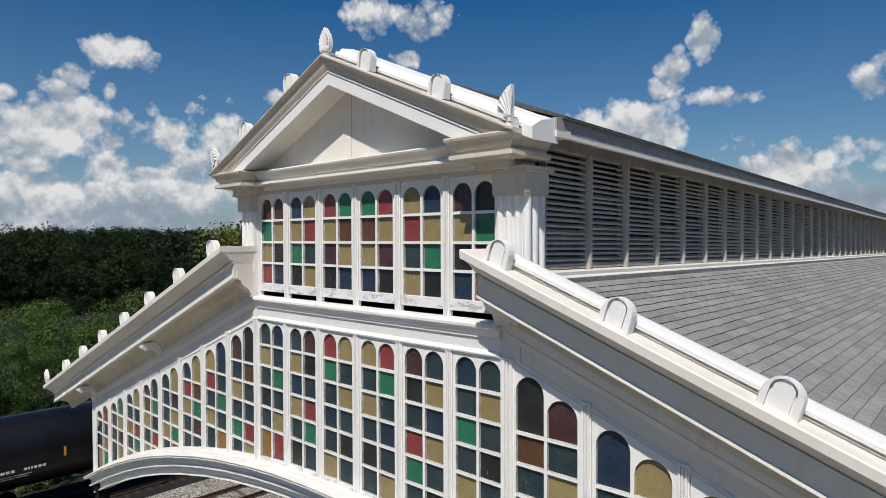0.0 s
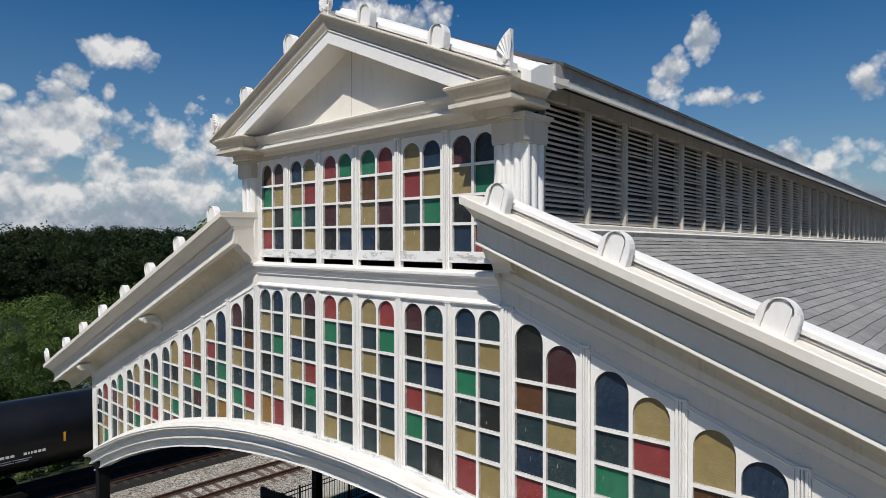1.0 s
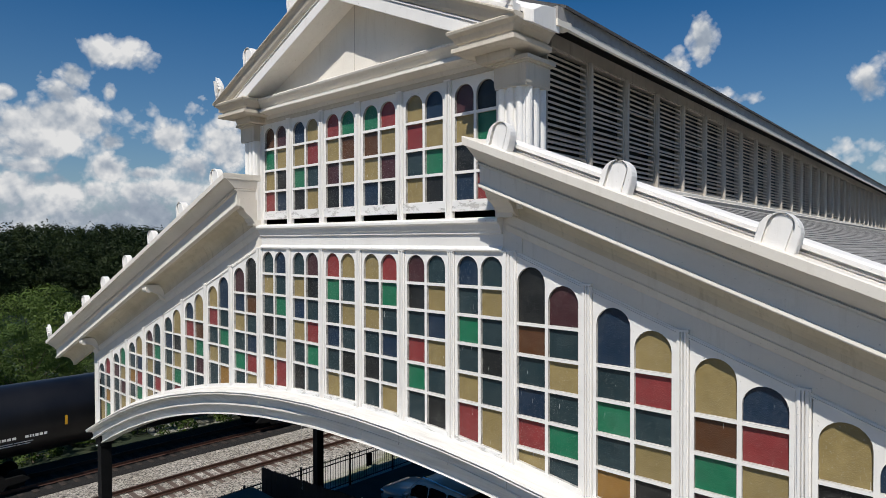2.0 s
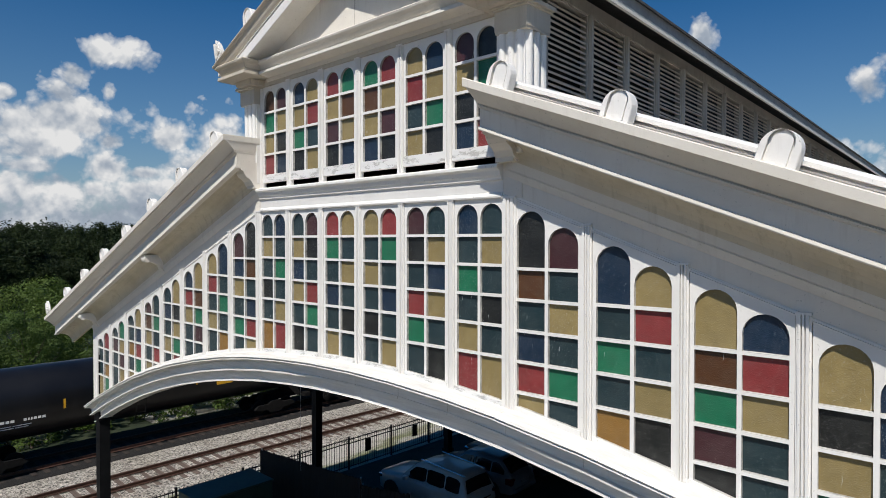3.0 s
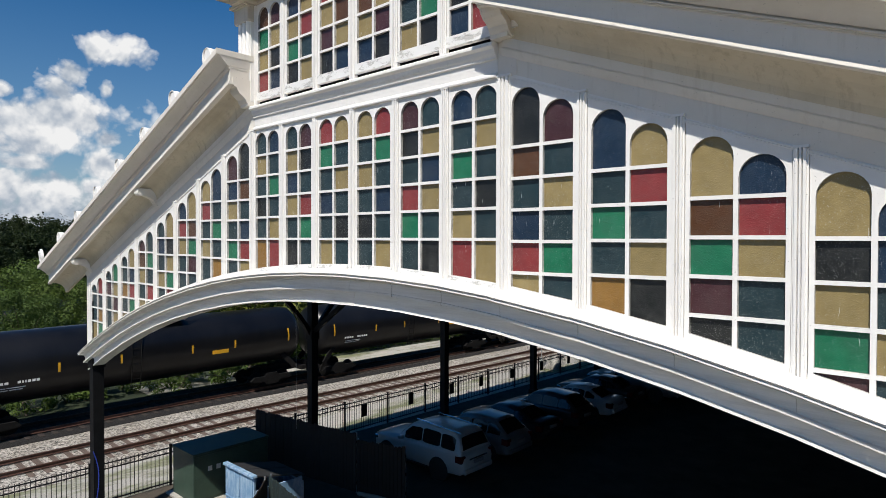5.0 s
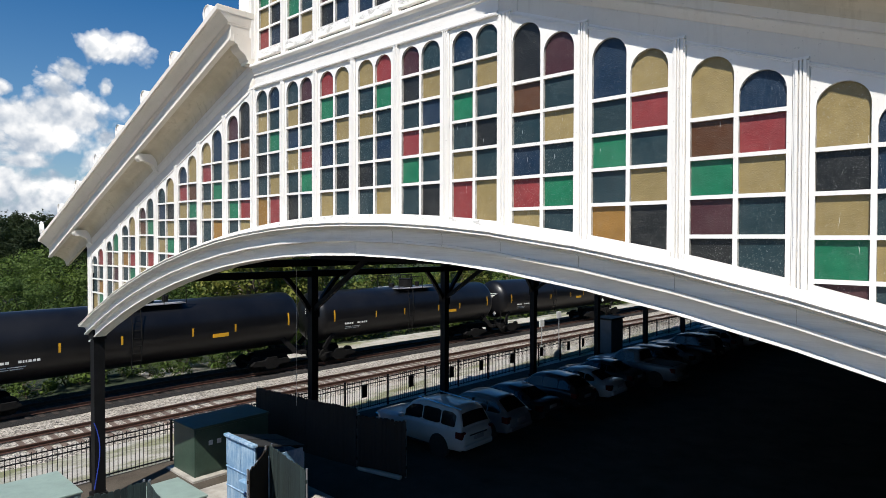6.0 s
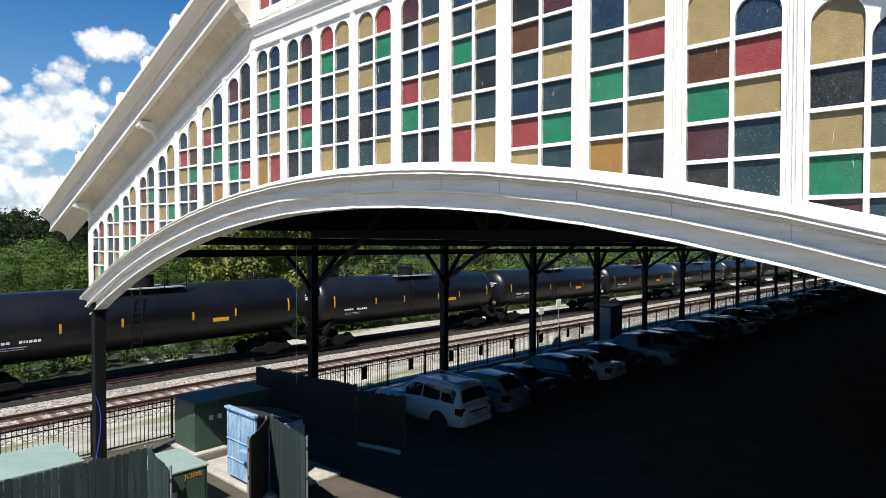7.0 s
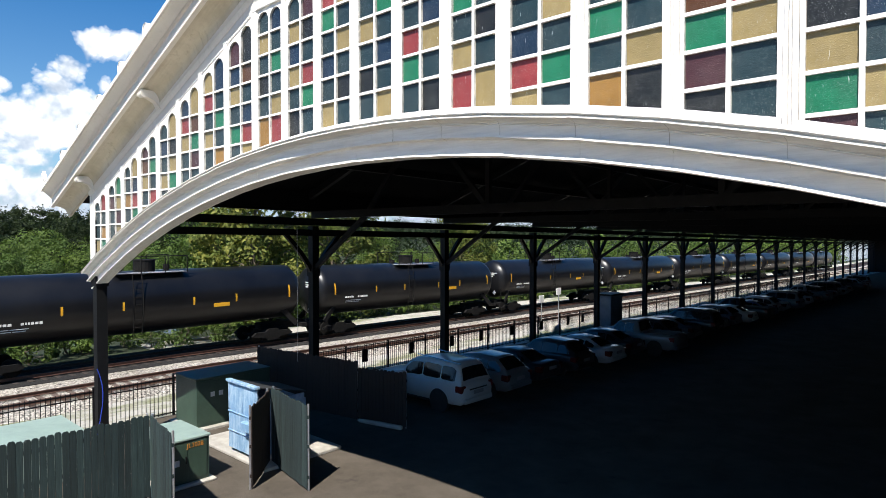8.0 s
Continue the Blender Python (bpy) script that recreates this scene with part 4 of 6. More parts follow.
# the shadow under the train is put into the colour of this stone
DARK_BALLAST = plain("shadow_dark_ballast", (0.014, 0.0125, 0.011), 0.5, 9.0, 0.95, 0.05)
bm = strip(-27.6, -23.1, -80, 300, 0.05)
tagged(part("ballast_dark", bm, DARK_BALLAST), "stone under the train, coloured dark for its shadow", "ballast", kind="structure")


ROAD_BED = strip(-30.4, -28.0, 15, 300, 0.0)
tagged(part("gravel_road", ROAD_BED, VERGE), "pale gravel road along the far side of the tracks", "road", kind="structure")


def rail_mesh(length):
    bm = bmesh.new()
    prof = [(-0.07, 0.0), (0.07, 0.0), (0.07, 0.012), (0.012, 0.03), (0.010, 0.11), (0.035, 0.12), (0.035, 0.155), (-0.035, 0.155), (-0.035, 0.12), (-0.010, 0.11), (-0.012, 0.03), (-0.07, 0.012)]
    rings(bm, [[(x, y, z + grade(y - 80)) for x, z in prof] for y in (0, 88, 263, length)])
    me = bpy.data.meshes.new("rail")
    bmesh.ops.recalc_face_normals(bm, faces=bm.faces)
    bm.to_mesh(me)
    bm.free()
    me.materials.append(RAIL)
    return me


RAIL_MESH = rail_mesh(380.0)
bm = bmesh.new()
box(bm, -1.3, 1.3, -0.115, 0.115, -0.12, 0.03)
bevelled(bm, 0.012)
TIE_MESH = bpy.data.meshes.new("sleeper")
bm.to_mesh(TIE_MESH)
bm.free()
TIE_MESH.materials.append(TIE)
# far-track sleepers coloured near black for the same shadow
SHADOWED = bpy.data.meshes.new("sleeper")
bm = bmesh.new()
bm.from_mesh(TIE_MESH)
bm.to_mesh(SHADOWED)
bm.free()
SHADOWED.materials.append(plain("shadow_black_sleeper", (0.030, 0.022, 0.018), 0.35, 4.0, 0.9, 0.01, 0.0, (0.3, 3, 3)))
for cx in (TRACK_NEAR, TRACK_FAR):
    track = thing("railway_track", "rusty steel rails on weathered wooden sleepers in ballast", "railway track", "railway tracks", at=Matrix.Translation((cx, 0, 0.07)))
    for s in (-0.7525, 0.7525):
        shared("rail", RAIL_MESH, track, Matrix.Translation((s, -80, 0.04)))
    for k in range(200):
        shared("sleeper", TIE_MESH if cx == TRACK_NEAR else SHADOWED, track, Matrix.Translation((random.uniform(-0.05, 0.05), -14 + 0.56 * k, grade(-14 + 0.56 * k) + random.uniform(-0.045, -0.015))) @ pose(0, 0, 0, 0, 0, random.uniform(-1.2, 1.2)))


# ---- tank cars ----
def bar_text(parent, x, y, z, widths, h):
    """Plain bars in place of lettering, on the side that faces +x."""
    p = y
    for w in widths:
        if w > 0:
            bm = bmesh.new()
            box(bm, x - 0.012, x + 0.012, p, p + w, z, z + h)
            part("stencil", bm, MARK, parent)
        p += abs(w) + 0.045


def tank_car(y0):
    L, R, zc = 16.9, 1.60, 2.86
    car = thing("tank_car", "black railway tank car with yellow reflectors and grimy bogies", "tank car", "train of tank cars", at=Matrix.Translation((TRACK_FAR, y0, 0.26)))
    bm = bmesh.new()
    prof = [(-L / 2 - 0.50, 0.02), (-L / 2 - 0.46, 0.5), (-L / 2 - 0.33, 1.0), (-L / 2 - 0.14, 1.37), (-L / 2 + 0.08, 1.56), (-L / 2 + 0.3, R), (-3.2, R), (3.2, R), (L / 2 - 0.3, R), (L / 2 - 0.08, 1.56), (L / 2 + 0.14, 1.37), (L / 2 + 0.33, 1.0), (L / 2 + 0.46, 0.5), (L / 2 + 0.50, 0.02)]
    sides = 40
    rings(bm, [[(r * math.sin(2 * math.pi * i / sides), y, zc + r * math.cos(2 * math.pi * i / sides)) for i in range(sides)] for y, r in prof])
    for f in bm.faces:
        f.smooth = True
    part("tank", bm, TANK, car)
    bm = bmesh.new()
    tube(bm, (0, 0, zc + R - 0.1), (0, 0, zc + R + 0.5), 0.52, 20)
    tube(bm, (0, 0, zc + R + 0.5), (0, 0, zc + R + 0.56), 0.55, 20)
    tube(bm, (0.1, 1.1, zc + R - 0.1), (0.1, 1.1, zc + R + 0.28), 0.16, 10)
    tube(bm, (-0.2, -1.2, zc + R - 0.1), (-0.2, -1.2, zc + R + 0.22), 0.2, 10)
    part("dome", bm, TRUCK, car)
    bm = bmesh.new()
    for s in (-1, 1):
        box(bm, *sorted((s * 0.55, s * 1.15)), -1.7, 1.7, zc + R - 0.10, zc + R - 0.06)
    box(bm, -1.15, 1.15, -1.75, -1.2, zc + R - 0.10, zc + R - 0.06)
    box(bm, -1.15, 1.15, 1.2, 1.75, zc + R - 0.10, zc + R - 0.06)
    part("walkway", bm, plain("galvanised_grating", (0.30, 0.30, 0.31), 0.3, 5.0, 0.6) if "galvanised_grating" not in bpy.data.materials else bpy.data.materials["galvanised_grating"], car)
    for s in (-1, 1):
        bm = bmesh.new()
        tube(bm, (s * 1.15, -1.75, zc + R + 0.75), (s * 1.15, 1.75, zc + R + 0.75), 0.025, 6)
        for yy in (-1.75, -0.6, 0.6, 1.75):
            tube(bm, (s * 1.15, yy, zc + R - 0.1), (s * 1.15, yy, zc + R + 0.75), 0.025, 6)
        part("handrail", bm, TRUCK, car)
    for s in (-1, 1):
        bm = bmesh.new()
        for yy in (-0.22, 0.22):
            pts = [(s * (1.2 + 0.42 * math.sin(math.pi * (0.15 + 0.7 * i / 8))), yy - 0.9, zc + R - 0.1 - 3.0 * i / 8) for i in range(9)]
            for a, b in zip(pts, pts[1:]):
                tube(bm, a, b, 0.022, 5)
        for i in range(9):
            px = s * (1.2 + 0.42 * math.sin(math.pi * (0.15 + 0.7 * i / 8)))
            tube(bm, (px, -1.12, zc + R - 0.1 - 3.0 * i / 8), (px, -0.68, zc + R - 0.1 - 3.0 * i / 8), 0.016, 5)
        part("ladder", bm, TRUCK, car)
    for s in (-1, 1):
        bm = bmesh.new()
        box(bm, -0.35, 0.35, *sorted((s * (L / 2 - 1.9), s * (L / 2 + 0.75))), 0.62, 1.02)
        box(bm, -1.45, 1.45, *sorted((s * (L / 2 + 0.25), s * (L / 2 + 0.62))), 0.72, 0.95)
        for q in (-1, 1):
            beam(bm, (q * 1.35, s * (L / 2 - 0.1), 0.95), (q * 1.1, s * (L / 2 - 1.3), 2.2), 0.1, 0.3)
            tube(bm, (q * 1.4, s * (L / 2 + 0.55), 0.9), (q * 1.4, s * (L / 2 + 0.55), 2.1), 0.025, 5)
        part("stub_sill", bm, TRUCK, car)
        bm = bmesh.new()
        tube(bm, (0, s * (L / 2 + 0.7), 0.82), (0, s * (L / 2 + 1.15), 0.82), 0.13, 8)
        box(bm, -0.17, 0.17, *sorted((s * (L / 2 + 0.98), s * (L / 2 + 1.18))), 0.66, 1.0)
        part("coupler", bm, TRUCK, car)
        bm = bmesh.new()
        yb = s * (L / 2 - 1.55)
        for q in (-1, 1):
            side = [(-1.35, 0.42), (-1.1, 0.62), (-0.45, 0.62), (-0.3, 0.78), (0.3, 0.78), (0.45, 0.62), (1.1, 0.62), (1.35, 0.42), (1.1, 0.34), (0.5, 0.3), (0.35, 0.12), (-0.35, 0.12), (-0.5, 0.3), (-1.1, 0.34)]
            rings(bm, [[(q * xx, yb + a, b) for a, b in side] for xx in (0.92, 1.12)])
        box(bm, -1.0, 1.0, yb - 0.25, yb + 0.25, 0.35, 0.62)
        bogie = part("bogie", bm, TRUCK, car)
        for dy in (-0.89, 0.89):
            bm = bmesh.new()
            for q in (-1, 1):
                tube(bm, (q * 0.69, yb + dy, 0.42), (q * 0.80, yb + dy, 0.42), 0.42, 20)
            tube(bm, (-0.8, yb + dy, 0.42), (0.8, yb + dy, 0.42), 0.08, 8)
            part("wheelset", bm, TRUCK, bogie)
    # reflectors, bars for the stencils, a hazard placard
    for yy in (-L / 2 + 0.75, -L / 2 + 4.2, -1.6, 1.9, 4.3, L / 2 - 0.75):
        bm = bmesh.new()
        tall = 0.72 if abs(yy) > 7 else 0.42
        for j in range(4):
            z0 = 2.62 + tall * j / 4
            z1 = 2.62 + tall * (j + 1) / 4
            x0 = math.sqrt(max(0, R * R - (z0 - zc) ** 2)) + 0.012
            x1 = math.sqrt(max(0, R * R - (z1 - zc) ** 2)) + 0.012
            bm.faces.new([bm.verts.new(p) for p in ((x0, yy - 0.05, z0), (x0, yy + 0.05, z0), (x1, yy + 0.05, z1), (x1, yy - 0.05, z1))])
        part("reflector", bm, YELLOW, car)
    bm = bmesh.new()
    box(bm, 1.55, 1.60, 3.0, 3.9, 2.42, 2.62)
    part("panel", bm, YELLOW, car)
    bar_text(car, 1.535, -L / 2 + 1.6, 2.36, [0.14, 0.15, 0.13, 0.14, -0.25, 0.12, 0.06, 0.06, 0.12, 0.12, 0.12], 0.19)
    bar_text(car, 1.455, -L / 2 + 1.7, 2.17, [0.5, 0.7], 0.035)
    bar_text(car, 1.42, -L / 2 + 1.7, 2.07, [0.6, 0.5], 0.035)
    yy = -L / 2 - 0.44
    for z0, ws in ((3.35, (0.3, 0.35)), (3.2, (0.5,)), (3.08, (0.35,))):
        p = 0.15
        for w in ws:
            bm = bmesh.new()
            box(bm, p, p + w, yy - 0.04, yy + 0.1, z0, z0 + 0.07)
            part("stencil", bm, MARK, car)
            p += w + 0.06
    bm = bmesh.new()
    d = 0.19
    rings(bm, [[(0.8 + a, -L / 2 - 0.62 + t, 1.75 + b) for a, b in ((0, -d), (d, 0), (0, d), (-d, 0))] for t in (0, 0.02)])
    part("placard", bm, MARK, car, "white hazard placard")
    return car


FIRST_CAR = 15.7 - 9.2
car = tank_car(FIRST_CAR)
CAR_STEP = 18.75
for k in (-3, -2, -1, 1, 2, 3, 4, 5, 6, 7, 8):
    yk = FIRST_CAR + CAR_STEP * k
    copy_thing(car, Matrix.Translation((TRACK_FAR, yk, 0.26 + grade(yk))) @ Matrix.Rotation(FALL if yk > 12 else 0.0, 4, "X"))


# ---- iron fence beside the tracks ----
bm = bmesh.new()
box(bm, -0.009, 0.009, -0.009, 0.009, 0.06, 1.43)
PICKET = bpy.data.meshes.new("picket")
bm.to_mesh(PICKET)
bm.free()
PICKET.materials.append(BLACK)


def iron_fence(y0, y1, x0, x1, group):
    n = 2.66
    k, y = 0, y0
    while y < y1 - 0.1:
        fx = x0 + (x1 - x0) * (y - y0) / (y1 - y0)
        fence = thing("iron_fence", "black iron picket fence panel beside the tracks", "fence", group, at=Matrix.Translation((fx, y, grade(y))))
        bm = bmesh.new()
        box(bm, -0.035, 0.035, -0.035, 0.035, 0.0, 1.46)
        box(bm, -0.045, 0.045, -0.045, 0.045, 1.46, 1.49)
        part("post", bm, BLACK, fence)
        for z in (0.12, 1.18, 1.36):
            bm = bmesh.new()
            box(bm, -0.018, 0.018, 0.03, n - 0.03, z - 0.018, z + 0.018)
            part("rail", bm, BLACK, fence)
        for j in range(1, 19):
            shared("picket", PICKET, fence, Matrix.Translation((0, n * j / 19, 0)))
        y += n
        k += 1


iron_fence(-12.76, 120.0, -14.05, -15.6, "iron fence panels")
for y in (9.3, 12.3, 15.4, 18.5, 21.1, 24.1, 27.4, 30.8, 32.8):
    bm = bmesh.new()
    box(bm, -0.03, 0.03, -0.15, 0.15, 0.62, 1.18)
    bevelled(bm, 0.008)
    plate_ = tagged(part("parking_sign", bm, BLACK), "small black plate hung on the iron fence", "sign", "plates on the fence")
    plate_.matrix_basis = Matrix.Translation((-14.05 - 0.0117 * (y + 12.46) + 0.06, y, grade(y)))


# ---- plank enclosure round the bins ----
def plank_run(name, a, b, h, label, material, top_round=True, face=1):
    """Upright boards from a to b with two rails behind them."""
    a, b = Vector((*a, 0)), Vector((*b, 0))
    d = b - a
    n = max(2, int(d.length / 0.145))
    run = thing(name, label, "fence", "plank enclosure", at=Matrix.Translation(a) @ pose(0, 0, 0, 0, 0, math.degrees(math.atan2(d.y, d.x))))
    w = d.length / n
    for k in range(n):
        bm = bmesh.new()
        t = h + random.uniform(-0.035, 0.025)
        x0, x1 = w * k + random.uniform(0.002, 0.007), w * (k + 1) - random.uniform(0.002, 0.008)
        poly = [(x0, 0.05 + random.uniform(0, 0.03)), (x1, 0.05), (x1, t - 0.04), (x1 - 0.03, t), (x0 + 0.03, t), (x0, t - 0.04)]
        prism(bm, poly, -0.011 + random.uniform(-0.004, 0.004), 0.011)
        part("plank", bm, material, run)
    for z in (0.35, h * 0.52, h - 0.3):
        bm = bmesh.new()
        box(bm, 0, d.length, face * 0.014 if face > 0 else -0.06, 0.06 if face > 0 else -0.014, z - 0.045, z + 0.045)
        part("rail", bm, material, run)
    for x in (0.03, d.length - 0.03):
        bm = bmesh.new()
        tube(bm, (x, 0.05 * face, 0), (x, 0.05 * face, h + 0.03), 0.03, 8)
        part("post", bm, ALLOY, run, "thin steel post")
    return run


plank_run("plank_fence", (-7.65, -9.5), (-7.53, -0.37), 2.1, "faded green upright plank fence", PLANK)
plank_run("plank_gate", (-7.50, -0.36), (-5.75, -0.62), 2.1, "open green plank gate on a steel frame", PLANK)
plank_run("plank_gate", (-7.38, 2.97), (-5.02, 2.52), 2.2, "open green plank gate partly in shade", PLANK)
# this leaf takes the dark boards to show it in shade
plank_run("plank_gate", (-7.42, 2.93), (-6.15, 1.62), 2.15, "plank gate leaf with its shade put into dark boards", BROWNPLANK, True, -1)
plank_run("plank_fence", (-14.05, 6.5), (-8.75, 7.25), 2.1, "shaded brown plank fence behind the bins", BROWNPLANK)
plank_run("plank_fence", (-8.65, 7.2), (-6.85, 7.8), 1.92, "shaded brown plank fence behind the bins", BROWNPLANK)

bm = bmesh.new()
box(bm, -10.8, -6.9, 2.45, 5.1, 0.0, 0.10)
bevelled(bm, 0.02)
tagged(part("concrete_pad", bm, CONCRETE), "pale stained concrete pad under the bins", "slab", kind="structure")
bm = bmesh.new()
box(bm, -9.6, -7.45, -0.1, 1.35, 0.0, 0.07)
bevelled(bm, 0.02)
tagged(part("concrete_pad", bm, CONCRETE), "small concrete plinth under a green cabinet", "slab", kind="structure")
bm = bmesh.new()
box(bm, -13.6, -11.6, 2.75, 5.9, 0.0, 0.07)
tagged(part("concrete_pad", bm, CONCRETE), "concrete plinth under a tall green cabinet", "slab", kind="structure")


def cabinet(x0, x1, y0, y1, z0, z1, material, top, label):
    c = thing("utility_cabinet", label, "cabinet", "utility cabinets", at=Matrix.Translation(((x0 + x1) / 2, (y0 + y1) / 2, z0)))
    hx, hy, h = (x1 - x0) / 2, (y1 - y0) / 2, z1 - z0
    bm = bmesh.new()
    box(bm, -hx, hx, -hy, hy, 0, h - 0.05)
    bevelled(bm, 0.015)
    part("body", bm, material, c)
    bm = bmesh.new()
    box(bm, -hx - 0.03, hx + 0.03, -hy - 0.03, hy + 0.03, h - 0.06, h)
    bevelled(bm, 0.012)
    part("lid", bm, top, c)
    bm = bmesh.new()
    box(bm, hx + 0.002, hx + 0.018, -hy + 0.08, -0.01, 0.1, h - 0.12)
    part("door", bm, material, c)
    bm = bmesh.new()
    box(bm, hx + 0.002, hx + 0.018, 0.01, hy - 0.08, 0.1, h - 0.12)
    part("door", bm, material, c)
    bm = bmesh.new()
    box(bm, hx + 0.018, hx + 0.05, -0.06, -0.03, h * 0.45, h * 0.6)
    part("handle", bm, BLACK, c)
    return c, hx, hy, h


c, hx, hy, h = cabinet(-9.35, -7.62, 0.02, 1.22, 0.07, 1.25, BOXGREEN, BOXPALE, "low green steel utility cabinet with a number on its side")
curve = bpy.data.curves.new("lettering", "FONT")
curve.body, curve.size, curve.extrude = "JL3028", 0.165, 0.003
curve.materials.append(plain("orange_label_paint", (0.55, 0.22, 0.03), 0.1, 9.0, 0.6))
lettering = new("lettering", curve)
lettering.parent = c
lettering.matrix_basis = Matrix.Translation((hx + 0.024, -0.02, h - 0.26)) @ pose(0, 0, 0, 90, 0, 90)
bm = bmesh.new()
box(bm, hx + 0.020, hx + 0.026, -0.42, -0.22, 0.5, 0.66)
part("notice", bm, MARK, c, "small white notice")
c, hx, hy, h = cabinet(-13.4, -11.87, 2.92, 5.7, 0.07, 1.72, BOXGREEN, BOXGREEN, "tall dark green steel utility cabinet by the iron fence")
for yy in (-0.9, -0.6):
    bm = bmesh.new()
    box(bm, hx + 0.018, hx + 0.024, yy, yy + 0.15, 0.98, 1.14)
    part("notice", bm, MARK, c, "small white notice")
cabinet(-12.4, -10.3, -4.2, -0.95, 0.0, 1.25, BOXPALE, BOXPALE, "low pale green utility cabinet behind the plank fence")

bm = bmesh.new()
box(bm, -0.9, 0.9, -0.08, 0.08, 0.0, 0.13)
bevelled(bm, 0.03)
stop = tagged(part("wheel_stop", bm, CONCRETE), "pale concrete wheel stop on the asphalt", "kerb")
stop.matrix_basis = pose(-7.75, 7.42, 0.0, 0, 0, 12)

# ---- dumpster ----
bin_ = thing("dumpster", "scuffed light blue steel dumpster, open topped, on a concrete pad", "dumpster", at=Matrix.Translation((-8.3, 2.58, 0.1)))
bm = bmesh.new()
X0, X1, D, H = -0.78, 0.78, 1.65, 2.15
for bx in ((X0, X1, 0.0, 0.05, 0.12, H), (X0, X1, D - 0.05, D, 0.12, H * 0.72), (X0, X0 + 0.05, 0.05, D - 0.05, 0.12, H * 0.79), (X1 - 0.05, X1, 0.05, D - 0.05, 0.12, H * 0.79), (X0, X1, 0.05, D - 0.05, 0.12, 0.17)):
    box(bm, *bx)
part("body", bm, DUMPSTER, bin_)
for z in (0.62, 1.18):
    bm = bmesh.new()
    box(bm, X0 - 0.02, X1 + 0.02, -0.03, -0.002, z, z + 0.045)
    bevelled(bm, 0.012)
    part("rib", bm, DUMPSTER, bin_)
for x in (-0.05, X1 - 0.12, X0 + 0.02):
    bm = bmesh.new()
    box(bm, x, x + 0.06, -0.025, -0.002, 1.28, H - 0.1)
    part("rib", bm, DUMPSTER, bin_)
bm = bmesh.new()
box(bm, X0 - 0.05, X1 + 0.05, -0.08, 0.08, H - 0.07, H + 0.01)
bevelled(bm, 0.012)
part("rim", bm, DUMPSTER, bin_, "pale worn steel rim")
bm = bmesh.new()
box(bm, 0.30, 0.86, -0.24, -0.032, 0.86, 1.12)
bevelled(bm, 0.02)
part("fork_pocket", bm, DUMPSTER, bin_)
# black panels added to close off the open top
for xa, xb in ((X0 + 0.02, -0.02), (0.02, X1 - 0.02)):
    bm = bmesh.new()
    rings(bm, [[(x, 0.10, H - 0.04), (x, D + 0.04, H * 0.80 + 0.02), (x, D + 0.04, H * 0.80 - 0.01), (x, 0.10, H - 0.08)] for x in (xa, xb)])
    part("lid", bm, RUBBER, bin_, "black panel over the open top")
for x in (X0 + 0.15, X1 - 0.15):
    for y in (0.2, D - 0.2):
        bm = bmesh.new()
        box(bm, x - 0.06, x + 0.06, y - 0.06, y + 0.06, 0.0, 0.12)
        part("foot", bm, TRUCK, bin_)
bm = bmesh.new()
hang = [Vector((-12.16, -0.02 + 0.22 * math.sin(math.pi * k / 8) * (1 - k / 12), 2.5 - 0.25 * k)) for k in range(9)]
rings(bm, [[(p.x + 0.016 * math.cos(math.pi * i / 3), p.y + 0.016 * math.sin(math.pi * i / 3), p.z) for i in range(6)] for p in hang])
tagged(part("cable", bm, plain("blue_cable", (0.03, 0.07, 0.45), 0.1)), "thin blue cable hanging down a black post", "cable")


# ---- parked cars ----
def wheel(parent, x, y, r, w):
    bm = bmesh.new()
    prof = [(r * 0.60, -w / 2), (r * 0.93, -w / 2), (r, -w * 0.36), (r, w * 0.36), (r * 0.93, w / 2), (r * 0.60, w / 2)]
    n = 24
    rings(bm, [[(x + rr * math.cos(2 * math.pi * i / n), y + yy, r + rr * math.sin(2 * math.pi * i / n)) for rr, yy in prof] for i in range(n + 1)], True, False)
    tyre = part("wheel", bm, RUBBER, parent, "black tyre on an alloy rim")
    bm = bmesh.new()
    s = 1 if y > 0 else -1
    for i in range(6):
        a = 2 * math.pi * i / 6
        beam(bm, (x, y + s * w * 0.32, r), (x + r * 0.6 * math.cos(a), y + s * w * 0.36, r + r * 0.6 * math.sin(a)), r * 0.16, 0.03)
    tube(bm, (x, y + s * w * 0.2, r), (x, y + s * w * 0.38, r), r * 0.16, 10)
    tube(bm, (x, y - s * w * 0.1, r), (x, y + s * w * 0.12, r), r * 0.61, 20)
    part("rim", bm, ALLOY, tyre)


